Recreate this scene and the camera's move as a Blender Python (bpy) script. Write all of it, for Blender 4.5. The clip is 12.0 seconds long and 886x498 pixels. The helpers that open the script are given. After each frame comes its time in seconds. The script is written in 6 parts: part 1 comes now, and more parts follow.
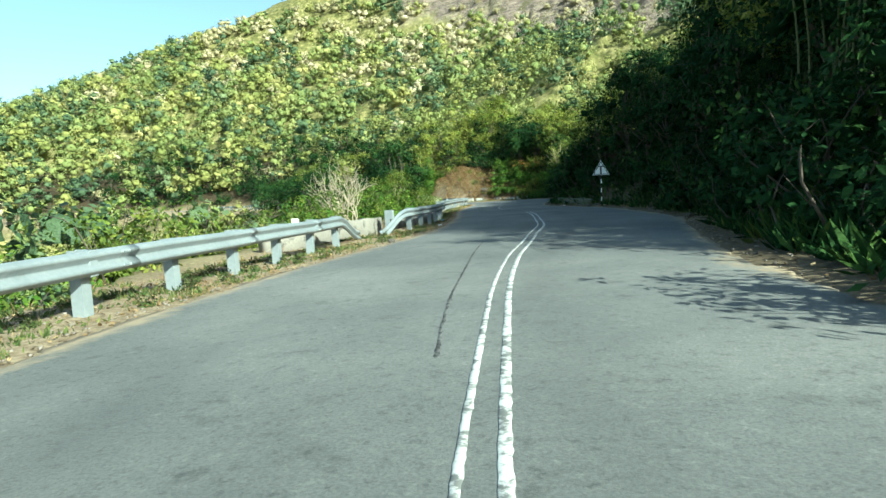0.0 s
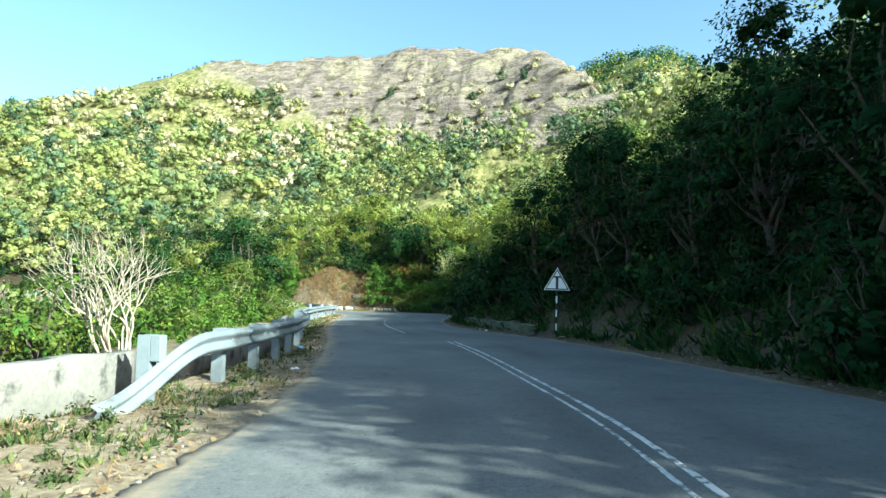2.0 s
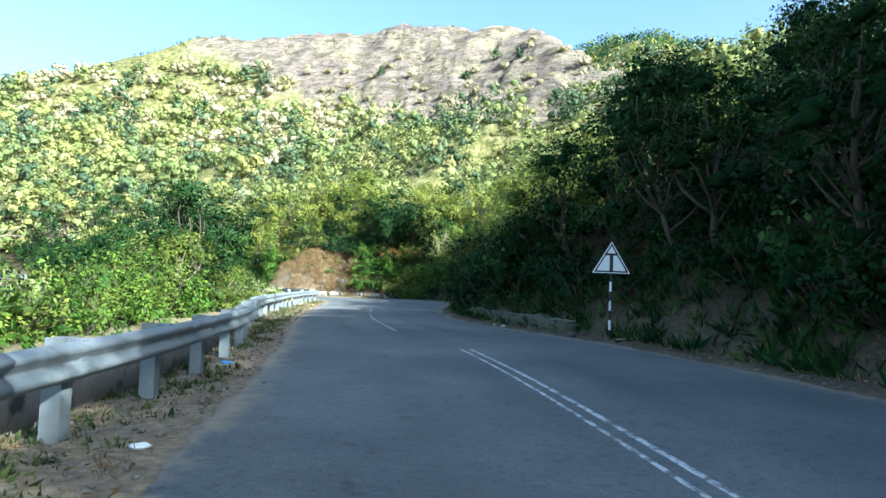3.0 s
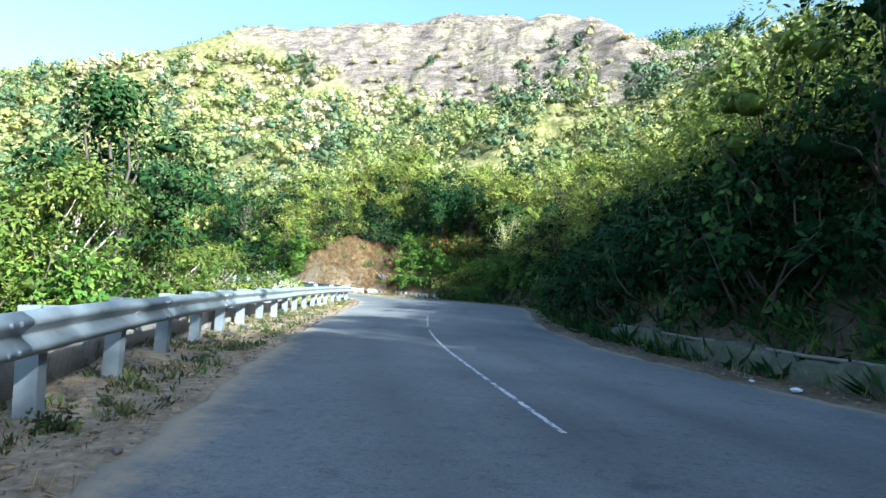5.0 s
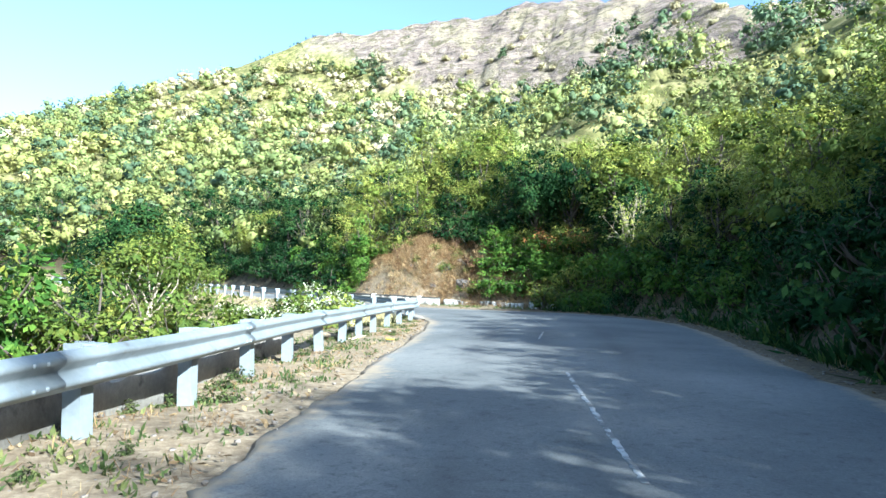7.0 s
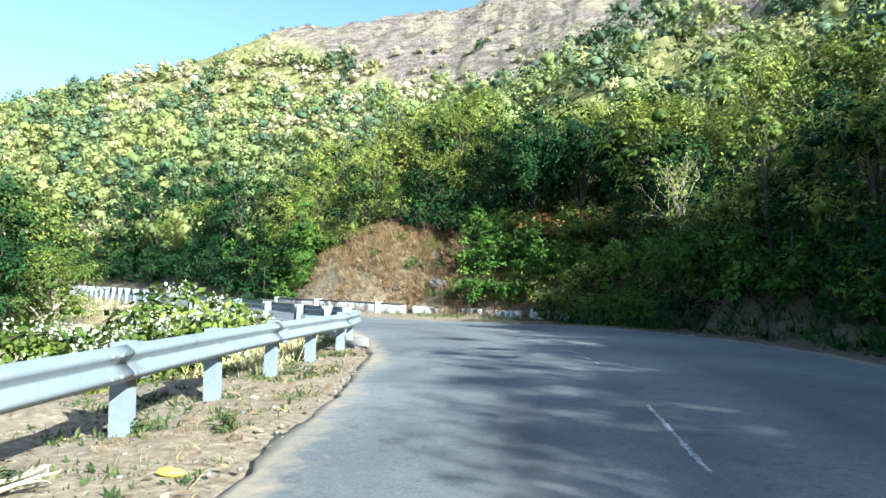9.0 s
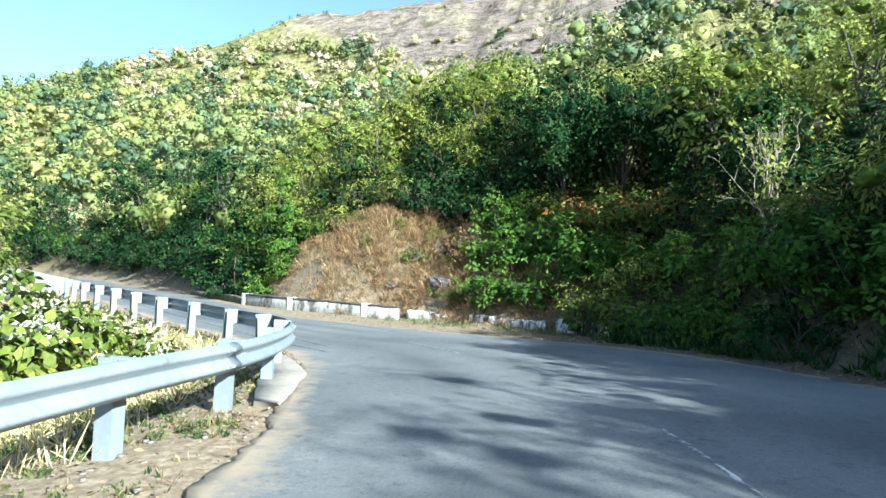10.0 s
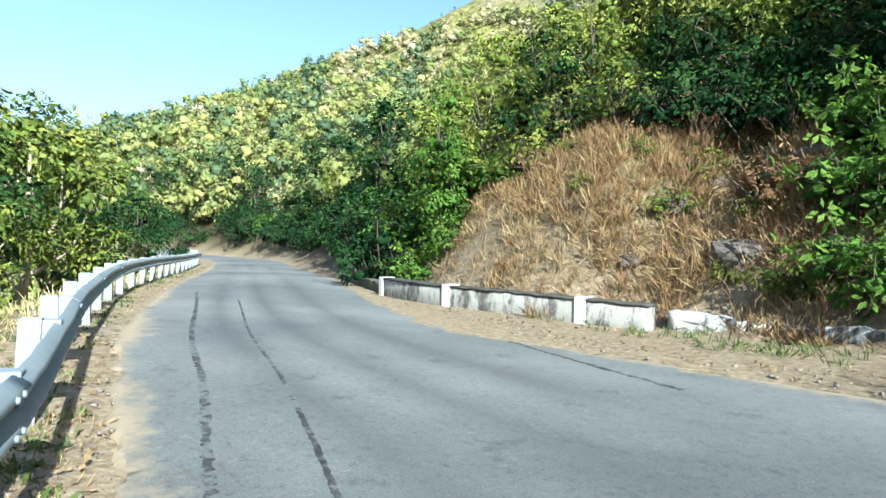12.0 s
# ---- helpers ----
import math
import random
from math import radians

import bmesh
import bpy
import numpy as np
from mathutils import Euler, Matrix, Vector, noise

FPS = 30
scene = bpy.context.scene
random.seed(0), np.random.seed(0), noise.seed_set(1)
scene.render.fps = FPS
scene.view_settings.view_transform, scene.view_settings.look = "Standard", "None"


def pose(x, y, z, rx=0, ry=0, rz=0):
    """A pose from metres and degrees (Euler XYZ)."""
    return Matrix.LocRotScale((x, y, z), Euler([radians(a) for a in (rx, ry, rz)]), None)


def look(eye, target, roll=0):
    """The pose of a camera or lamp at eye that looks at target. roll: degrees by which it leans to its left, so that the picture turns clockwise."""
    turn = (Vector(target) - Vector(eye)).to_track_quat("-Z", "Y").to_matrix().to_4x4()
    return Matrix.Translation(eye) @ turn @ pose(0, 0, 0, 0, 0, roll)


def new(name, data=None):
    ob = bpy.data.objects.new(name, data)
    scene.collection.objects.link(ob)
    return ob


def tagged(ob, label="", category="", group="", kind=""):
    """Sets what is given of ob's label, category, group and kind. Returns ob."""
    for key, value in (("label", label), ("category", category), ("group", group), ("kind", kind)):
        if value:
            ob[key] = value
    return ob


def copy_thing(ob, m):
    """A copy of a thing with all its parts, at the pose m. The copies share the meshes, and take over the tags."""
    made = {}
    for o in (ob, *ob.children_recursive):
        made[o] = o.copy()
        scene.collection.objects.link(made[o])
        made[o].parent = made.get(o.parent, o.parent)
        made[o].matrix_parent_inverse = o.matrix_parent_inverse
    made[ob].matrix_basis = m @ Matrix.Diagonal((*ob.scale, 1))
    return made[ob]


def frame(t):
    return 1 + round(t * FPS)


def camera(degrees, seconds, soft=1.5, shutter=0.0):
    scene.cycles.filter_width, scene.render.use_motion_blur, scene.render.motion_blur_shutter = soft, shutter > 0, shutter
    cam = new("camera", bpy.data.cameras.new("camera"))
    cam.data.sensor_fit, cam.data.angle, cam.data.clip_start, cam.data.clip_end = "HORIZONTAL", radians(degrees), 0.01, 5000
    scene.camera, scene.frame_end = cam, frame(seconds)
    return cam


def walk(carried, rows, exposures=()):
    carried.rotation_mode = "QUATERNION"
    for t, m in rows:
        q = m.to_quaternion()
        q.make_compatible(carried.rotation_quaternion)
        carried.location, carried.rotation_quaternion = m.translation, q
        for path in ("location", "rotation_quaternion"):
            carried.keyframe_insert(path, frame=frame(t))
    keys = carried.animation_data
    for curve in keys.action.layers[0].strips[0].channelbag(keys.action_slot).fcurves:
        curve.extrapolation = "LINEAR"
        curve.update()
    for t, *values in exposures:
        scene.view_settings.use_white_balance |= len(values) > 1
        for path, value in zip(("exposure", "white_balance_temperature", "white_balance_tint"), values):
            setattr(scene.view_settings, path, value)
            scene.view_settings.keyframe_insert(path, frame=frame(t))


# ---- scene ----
cam = camera(69.8, 12.0, soft=1.5)
PATH = [
    (0, (4.276, -9.781, 1.12), (3.734, -7.863, 0.955), -4.1),
    (0.5, (3.028, -6.712, 1.193), (2.665, -4.746, 1.264), 0.5),
    (1, (2.058, -3.469, 1.195), (1.853, -1.488, 1.38), 0.8),
    (1.5, (1.275, -0.238, 1.216), (1.13, 1.743, 1.452), 1.3),
    (2, (0.688, 2.967, 1.226), (0.575, 4.957, 1.39), 0.6),
    (2.5, (0.278, 6.172, 1.219), (0.223, 8.168, 1.334), 0.5),
    (3, (-0.1, 9.429, 1.25), (-0.182, 11.424, 1.368), 1.0),
    (3.2, (-0.205, 10.798, 1.233), (-0.274, 12.794, 1.335), 1.2),
    (4.8, (-2.213, 20.336, 1.065), (-2.408, 22.323, 1.177), 3.0),
    (5, (-2.44, 21.563, 1.073), (-2.653, 23.548, 1.189), 2.8),
    (5.5, (-2.985, 24.564, 1.101), (-3.329, 26.531, 1.213), 1.9),
    (6, (-3.543, 27.442, 1.161), (-3.93, 29.402, 1.251), 1.0),
    (6.5, (-4.107, 30.172, 1.217), (-4.483, 32.133, 1.328), 0.1),
    (7, (-4.722, 33.037, 1.261), (-5.181, 34.98, 1.384), 0.6),
    (7.2, (-4.912, 34.234, 1.278), (-5.336, 36.181, 1.443), 0.6),
    (8.8, (-6.768, 42.844, 1.211), (-7.174, 44.798, 1.333), -0.0),
    (9, (-6.925, 44.088, 1.244), (-7.308, 46.047, 1.377), 0.3),
    (9.5, (-7.316, 47.222, 1.358), (-7.71, 49.179, 1.485), 0.9),
    (10, (-7.737, 50.468, 1.451), (-8.167, 52.417, 1.57), 1.8),
    (10.5, (-8.451, 53.464, 1.412), (-8.908, 55.409, 1.497), 3.1),
    (11, (-9.291, 56.502, 1.435), (-9.85, 58.422, 1.474), 3.7),
    (11.5, (-10.42, 59.363, 1.414), (-11.205, 61.202, 1.451), 2.5),
    (12, (-11.914, 62.072, 1.39), (-12.947, 63.785, 1.425), 1.0),
]
walk(cam, [(t, look(eye, target, roll)) for t, eye, target, roll in PATH], exposures=[(0, 1.62, 5650, -16), (1.5, 1.87, 5450, -14), (3, 2.22, 5200, 0), (4, 2.32, 5100, 3), (7, 2.28, 5100, 3), (9, 2.02, 5130, 2), (10.5, 2.0, 5150, 1), (12, 1.8, 5300, 0)])

# ---------------------------------------------------------------- light
SUN_DIR = Vector((0.82, -0.57, 0.0)).normalized() * math.cos(radians(28.5)) + Vector((0, 0, math.sin(radians(28.5))))
world = bpy.data.worlds.new("sky")
scene.world = world
world.use_nodes = True
wn = world.node_tree.nodes
sky = wn.new("ShaderNodeTexSky")
sky.sky_type = "NISHITA"
sky.sun_disc = False
sky.sun_elevation = radians(28.5)
sky.sun_rotation = math.atan2(SUN_DIR.x, SUN_DIR.y)
sky.air_density = 1.2
sky.dust_density = 2.0
sky.ozone_density = 0.5
wn["Background"].inputs["Strength"].default_value = 0.075
world.node_tree.links.new(sky.outputs["Color"], wn["Background"].inputs["Color"])
sun = new("sun", bpy.data.lights.new("sun", "SUN"))
sun.data.energy = 5.0
sun.data.angle = radians(0.6)
sun.data.color = (1.0, 0.93, 0.80)
sun.matrix_world = look(SUN_DIR * 50, (0, 0, 0))


# ---------------------------------------------------------------- materials
def nodes_of(name):
    m = bpy.data.materials.new(name)
    m.use_nodes = True
    t = m.node_tree
    return m, t, t.nodes, t.links, t.nodes["Principled BSDF"]


def ramp_node(n, stops):
    r = n.new("ShaderNodeValToRGB")
    e = r.color_ramp.elements
    while len(e) < len(stops):
        e.new(0.5)
    for el, (p, c) in zip(e, stops):
        el.position, el.color = p, (*c, 1)
    return r


def noise_node(n, l, scale, detail=4.0, rough=0.6, coords="Object", vec=None):
    x = n.new("ShaderNodeTexNoise")
    x.inputs["Scale"].default_value, x.inputs["Detail"].default_value, x.inputs["Roughness"].default_value = scale, detail, rough
    if vec is None:
        c = n.new("ShaderNodeTexCoord")
        vec = c.outputs[coords]
    l.new(vec, x.inputs["Vector"])
    return x


def mixc(n, l, fac, a, b, mode="MIX"):
    x = n.new("ShaderNodeMix")
    x.data_type, x.blend_type = "RGBA", mode
    for sock, v in ((0, fac), (6, a), (7, b)):
        if isinstance(v, bpy.types.NodeSocket):
            l.new(v, x.inputs[sock])
        elif sock == 0:
            x.inputs[0].default_value = v
        else:
            x.inputs[sock].default_value = (*v, 1)
    return x.outputs[2]


def bump(n, l, b, height, strength, distance):
    x = n.new("ShaderNodeBump")
    x.inputs["Strength"].default_value, x.inputs["Distance"].default_value = strength, distance
    l.new(height, x.inputs["Height"])
    l.new(x.outputs["Normal"], b.inputs["Normal"])


def surface(name, stops, scale, fine, rough=0.85, bump_s=0.4, bump_d=0.02, metal=0.0, spec=0.3, stain=None):
    """Two scales of noise in colour, fine relief."""
    m, t, n, l, b = nodes_of(name)
    big, small = noise_node(n, l, scale), noise_node(n, l, fine, 6, 0.7)
    mix = n.new("ShaderNodeMath")
    mix.operation = "MULTIPLY_ADD"
    mix.inputs[1].default_value = 0.55
    l.new(big.outputs["Fac"], mix.inputs[0])
    half = n.new("ShaderNodeMath")
    half.operation = "MULTIPLY"
    half.inputs[1].default_value = 0.45
    l.new(small.outputs["Fac"], half.inputs[0])
    l.new(half.outputs[0], mix.inputs[2])
    r = ramp_node(n, stops)
    l.new(mix.outputs[0], r.inputs[0])
    col = r.outputs["Color"]
    if stain:
        s = noise_node(n, l, stain[0], 5, 0.65)
        sr = ramp_node(n, [(stain[2], (0, 0, 0)), (stain[2] + 0.12, (1, 1, 1))])
        l.new(s.outputs["Fac"], sr.inputs[0])
        col = mixc(n, l, sr.outputs["Color"], col, stain[1])
    l.new(col, b.inputs["Base Color"])
    b.inputs["Roughness"].default_value, b.inputs["Metallic"].default_value = rough, metal
    b.inputs["Specular IOR Level"].default_value = spec
    bump(n, l, b, small.outputs["Fac"], bump_s, bump_d)
    return m


def leaf_material(name, stops, through_light=0.28, rough=0.55, own=0.16, plant_tone=0.75, gloss=0.14, grain=5.0):
    """Leaves: each one of its own tone, each plant a little different, light shining through."""
    m, t, n, l, b = nodes_of(name)
    g = n.new("ShaderNodeNewGeometry")
    o = n.new("ShaderNodeObjectInfo")
    tone = n.new("ShaderNodeAttribute")
    tone.attribute_name = "tone"
    a = n.new("ShaderNodeMath")
    a.operation = "MULTIPLY_ADD"
    a.inputs[1].default_value = own
    l.new(g.outputs["Random Per Island"], a.inputs[0])
    a2 = n.new("ShaderNodeMath")
    a2.operation = "MULTIPLY_ADD"
    a2.inputs[1].default_value = 0.15
    l.new(o.outputs["Random"], a2.inputs[0])
    a3 = n.new("ShaderNodeMath")
    a3.operation = "MULTIPLY"
    a3.inputs[1].default_value = plant_tone
    l.new(tone.outputs["Fac"], a3.inputs[0])
    l.new(a3.outputs[0], a2.inputs[2])
    l.new(a2.outputs[0], a.inputs[2])
    r = ramp_node(n, stops)
    l.new(a.outputs[0], r.inputs[0])
    mottle = noise_node(n, l, grain, 5, 0.7)
    soft = 0.7 if grain < 2 else 0.47
    mr = ramp_node(n, [(0.36, (soft, soft * 1.04, soft * 1.04)), (0.50, (0.95, 0.95, 0.95)), (0.64, (2 - soft - 0.22, 1.97 - soft - 0.22, 1.86 - soft - 0.22))])
    l.new(mottle.outputs["Fac"], mr.inputs[0])
    col = mixc(n, l, 0.8, r.outputs["Color"], mr.outputs["Color"], "MULTIPLY")
    l.new(col, b.inputs["Base Color"])
    bump(n, l, b, mottle.outputs["Fac"], 0.6, 0.5 / grain)
    b.inputs["Roughness"].default_value = rough
    b.inputs["Specular IOR Level"].default_value = gloss
    tr = n.new("ShaderNodeBsdfTranslucent")
    l.new(col, tr.inputs["Color"])
    mx = n.new("ShaderNodeMixShader")
    mx.inputs[0].default_value = through_light
    l.new(b.outputs[0], mx.inputs[1])
    l.new(tr.outputs[0], mx.inputs[2])
    l.new(mx.outputs[0], n["Material Output"].inputs["Surface"])
    return m


def asphalt_material():
    m, t, n, l, b = nodes_of("asphalt")
    big, mid, fine = noise_node(n, l, 0.22, 5, 0.6), noise_node(n, l, 2.2, 6, 0.7), noise_node(n, l, 55, 5, 0.75)
    base = ramp_node(n, [(0.33, (0.090, 0.094, 0.093)), (0.5, (0.126, 0.130, 0.126)), (0.68, (0.172, 0.173, 0.164))])
    l.new(big.outputs["Fac"], base.inputs[0])
    grain = ramp_node(n, [(0.30, (0.55, 0.55, 0.55)), (0.5, (1, 1, 1)), (0.68, (1.35, 1.34, 1.30))])
    l.new(fine.outputs["Fac"], grain.inputs[0])
    col = mixc(n, l, 0.8, base.outputs["Color"], grain.outputs["Color"], "MULTIPLY")
    blot = ramp_node(n, [(0.30, (0.5, 0.5, 0.5)), (0.42, (1, 1, 1)), (0.62, (1, 1, 1)), (0.74, (1.22, 1.20, 1.15))])
    l.new(mid.outputs["Fac"], blot.inputs[0])
    col = mixc(n, l, 0.75, col, blot.outputs["Color"], "MULTIPLY")
    pit = noise_node(n, l, 13, 4, 0.75)
    pr = ramp_node(n, [(0.34, (0.55, 0.55, 0.56)), (0.45, (1, 1, 1)), (0.58, (1, 1, 1)), (0.70, (1.45, 1.43, 1.38))])
    l.new(pit.outputs["Fac"], pr.inputs[0])
    col = mixc(n, l, 0.7, col, pr.outputs["Color"], "MULTIPLY")
    wheel = n.new("ShaderNodeAttribute")
    wheel.attribute_name = "wheel"
    col = mixc(n, l, wheel.outputs["Fac"], col, (0.052, 0.053, 0.054))
    dust = n.new("ShaderNodeAttribute")
    dust.attribute_name = "dust"
    dn = noise_node(n, l, 3.5, 6, 0.7)
    sc = n.new("ShaderNodeMath")
    sc.operation = "MULTIPLY_ADD"
    sc.use_clamp = True
    sc.inputs[1].default_value = 3.0
    l.new(dn.outputs["Fac"], sc.inputs[0])
    off = n.new("ShaderNodeMath")
    off.operation = "MULTIPLY_ADD"
    off.inputs[1].default_value, off.inputs[2].default_value = 3.0, -3.1
    l.new(dust.outputs["Fac"], off.inputs[0])
    l.new(off.outputs[0], sc.inputs[2])
    col = mixc(n, l, sc.outputs[0], col, (0.27, 0.215, 0.145))
    l.new(col, b.inputs["Base Color"])
    b.inputs["Roughness"].default_value = 0.88
    b.inputs["Specular IOR Level"].default_value = 0.3
    bump(n, l, b, fine.outputs["Fac"], 0.5, 0.008)
    return m


M_ASPHALT = asphalt_material()
M_TAR = surface("bitumen", [(0.3, (0.022, 0.022, 0.023)), (0.7, (0.055, 0.055, 0.055))], 2, 30, 0.7, 0.3, 0.01)
M_PAINT = surface("road_paint", [(0.3, (0.36, 0.36, 0.345)), (0.6, (0.58, 0.58, 0.56))], 1.5, 24, 0.75, 0.15, 0.003, stain=(9, (0.135, 0.137, 0.132), 0.47))
M_FADED = surface("faded_road_paint", [(0.3, (0.26, 0.26, 0.25)), (0.6, (0.45, 0.45, 0.43))], 1.5, 24, 0.8, 0.15, 0.003, stain=(6, (0.125, 0.127, 0.122), 0.44))
M_RAIL = surface("galvanised_paint", [(0.3, (0.14, 0.165, 0.18)), (0.7, (0.25, 0.275, 0.285))], 0.9, 14, 0.5, 0.1, 0.004, metal=0.15, spec=0.4, stain=(2.6, (0.13, 0.12, 0.105), 0.60))
M_POST = surface("white_post_paint", [(0.3, (0.15, 0.175, 0.19)), (0.7, (0.235, 0.26, 0.27))], 1.2, 14, 0.6, 0.15, 0.004, stain=(4, (0.45, 0.40, 0.33), 0.66))
M_CONCRETE = surface("old_concrete", [(0.3, (0.13, 0.12, 0.105)), (0.55, (0.23, 0.215, 0.185)), (0.75, (0.33, 0.31, 0.27))], 1.1, 16, 0.9, 0.5, 0.02, stain=(2.2, (0.06, 0.056, 0.05), 0.54))
M_WHITEWASH = surface("whitewash", [(0.3, (0.55, 0.54, 0.50)), (0.65, (0.80, 0.79, 0.75))], 1.6, 18, 0.85, 0.35, 0.012, stain=(3.0, (0.24, 0.22, 0.19), 0.60))
M_SLAB = surface("pale_slab", [(0.3, (0.17, 0.15, 0.12)), (0.65, (0.29, 0.26, 0.21))], 1.3, 18, 0.85, 0.3, 0.01, stain=(2.6, (0.38, 0.33, 0.26), 0.64))


def wall_paint(name, pale, dark, limit, scale):
    """Old limewash over dark plaster: pale flakes, dark streaks running down."""
    m, t, n, l, b = nodes_of(name)
    tc = n.new("ShaderNodeTexCoord")
    mp = n.new("ShaderNodeMapping")
    mp.inputs["Scale"].default_value = (1.0, 1.0, 0.35)
    l.new(tc.outputs["Object"], mp.inputs["Vector"])
    flake = noise_node(n, l, scale, 7, 0.72, vec=mp.outputs["Vector"])
    fine = noise_node(n, l, 24, 6, 0.7)
    f = ramp_node(n, [(limit - 0.05, (0, 0, 0)), (limit + 0.05, (1, 1, 1))])
    l.new(flake.outputs["Fac"], f.inputs[0])
    a = ramp_node(n, [(0.3, tuple(c * 0.75 for c in pale)), (0.7, pale)])
    d = ramp_node(n, [(0.3, tuple(c * 0.5 for c in dark)), (0.7, tuple(c * 1.4 for c in dark))])
    l.new(fine.outputs["Fac"], a.inputs[0])
    l.new(fine.outputs["Fac"], d.inputs[0])
    l.new(mixc(n, l, f.outputs["Color"], d.outputs["Color"], a.outputs["Color"]), b.inputs["Base Color"])
    b.inputs["Roughness"].default_value = 0.92
    b.inputs["Specular IOR Level"].default_value = 0.2
    bump(n, l, b, flake.outputs["Fac"], 0.5, 0.03)
    return m


M_PARAPET = wall_paint("stained_parapet", (0.38, 0.37, 0.33), (0.11, 0.10, 0.09), 0.47, 2.6)
M_FLAKING = wall_paint("flaking_limewash", (0.52, 0.52, 0.49), (0.085, 0.085, 0.075), 0.50, 3.2)
M_COPING = surface("black_coping", [(0.3, (0.030, 0.028, 0.025)), (0.7, (0.085, 0.078, 0.068))], 2, 20, 0.92, 0.5, 0.02)
M_MOSSY = surface("mossy_rubble", [(0.3, (0.035, 0.045, 0.022)), (0.55, (0.10, 0.10, 0.065)), (0.75, (0.22, 0.20, 0.16))], 2.2, 14, 0.95, 0.6, 0.03)
M_PIPE = surface("dusty_pipe", [(0.3, (0.11, 0.10, 0.08)), (0.7, (0.20, 0.18, 0.15))], 3, 30, 0.6, 0.1, 0.003)
M_BRUSH = surface("red_brown_twig", [(0.3, (0.12, 0.065, 0.040)), (0.7, (0.25, 0.15, 0.09))], 3, 30, 0.9, 0.4, 0.01)
M_STONE = surface("rubble_stone", [(0.3, (0.12, 0.10, 0.085)), (0.55, (0.22, 0.19, 0.16)), (0.75, (0.32, 0.29, 0.25))], 2.5, 22, 0.9, 0.6, 0.02)
M_BARK = surface("bark", [(0.3, (0.04, 0.032, 0.025)), (0.7, (0.11, 0.09, 0.07))], 3, 30, 0.9, 0.7, 0.02)
M_PALE_BARK = surface("pale_bark", [(0.3, (0.24, 0.195, 0.14)), (0.7, (0.42, 0.36, 0.27))], 3, 30, 0.85, 0.5, 0.01)
M_CULM = surface("green_culm", [(0.3, (0.055, 0.070, 0.022)), (0.7, (0.12, 0.13, 0.05))], 3, 30, 0.5, 0.2, 0.005)
M_DEAD = surface("dead_twig", [(0.3, (0.30, 0.23, 0.16)), (0.7, (0.46, 0.38, 0.28))], 3, 30, 0.9, 0.4, 0.01)
M_SIGN_WHITE = surface("sign_white", [(0.3, (0.72, 0.73, 0.74)), (0.7, (0.82, 0.82, 0.82))], 2, 20, 0.45, 0.05, 0.002)
M_SIGN_DARK = surface("sign_black", [(0.3, (0.012, 0.012, 0.014)), (0.7, (0.03, 0.03, 0.03))], 2, 20, 0.5, 0.05, 0.002)
M_SIGN_RED = surface("sign_faded_red", [(0.3, (0.30, 0.16, 0.15)), (0.7, (0.42, 0.26, 0.24))], 2, 20, 0.5, 0.05, 0.002)
M_LITTER_Y = surface("yellow_wrapper", [(0.3, (0.70, 0.48, 0.03)), (0.7, (0.85, 0.65, 0.08))], 9, 40, 0.4, 0.2, 0.01)
M_LITTER_W = surface("white_wrapper", [(0.3, (0.62, 0.63, 0.64)), (0.7, (0.80, 0.80, 0.80))], 9, 40, 0.5, 0.2, 0.01)
M_LITTER_B = surface("blue_wrapper", [(0.3, (0.05, 0.17, 0.42)), (0.7, (0.10, 0.30, 0.60))], 9, 40, 0.4, 0.2, 0.01)

# near-black: holds the hillside's shade in its colour; also serves dark-leaved plants
L_DARK = leaf_material("leaf_deep_shade_green", [(0.0, (0.008, 0.024, 0.009)), (0.5, (0.020, 0.052, 0.016)), (0.85, (0.055, 0.098, 0.024)), (1.0, (0.12, 0.15, 0.035))], 0.16, 0.7, gloss=0.05)
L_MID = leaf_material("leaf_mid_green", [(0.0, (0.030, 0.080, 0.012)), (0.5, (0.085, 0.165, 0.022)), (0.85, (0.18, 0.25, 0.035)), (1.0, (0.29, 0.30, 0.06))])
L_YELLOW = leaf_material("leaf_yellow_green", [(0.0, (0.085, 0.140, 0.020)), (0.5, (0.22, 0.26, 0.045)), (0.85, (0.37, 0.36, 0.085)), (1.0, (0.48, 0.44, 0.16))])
L_OLIVE = leaf_material("leaf_olive", [(0.0, (0.040, 0.075, 0.014)), (0.45, (0.11, 0.15, 0.025)), (0.8, (0.26, 0.27, 0.05)), (1.0, (0.42, 0.36, 0.09))])
L_DRY = leaf_material("leaf_dry_straw", [(0.0, (0.28, 0.24, 0.08)), (0.5, (0.48, 0.40, 0.19)), (0.85, (0.62, 0.53, 0.31)), (1.0, (0.70, 0.61, 0.42))], 0.25)
L_BLUE = leaf_material("leaf_bluish_green", [(0.0, (0.020, 0.060, 0.030)), (0.5, (0.045, 0.105, 0.045)), (1.0, (0.09, 0.15, 0.06))])
L_RUST = leaf_material("leaf_rust", [(0.0, (0.22, 0.10, 0.03)), (0.5, (0.38, 0.19, 0.06)), (1.0, (0.48, 0.30, 0.12))])
L_GRASS = leaf_material("grass_dry", [(0.0, (0.12, 0.062, 0.035)), (0.35, (0.23, 0.135, 0.068)), (0.7, (0.36, 0.25, 0.12)), (1.0, (0.48, 0.38, 0.20))], 0.3, 0.7)
L_WEED = leaf_material("weed_green", [(0.0, (0.035, 0.062, 0.018)), (0.5, (0.085, 0.118, 0.036)), (1.0, (0.20, 0.20, 0.075))], 0.3, 0.6)
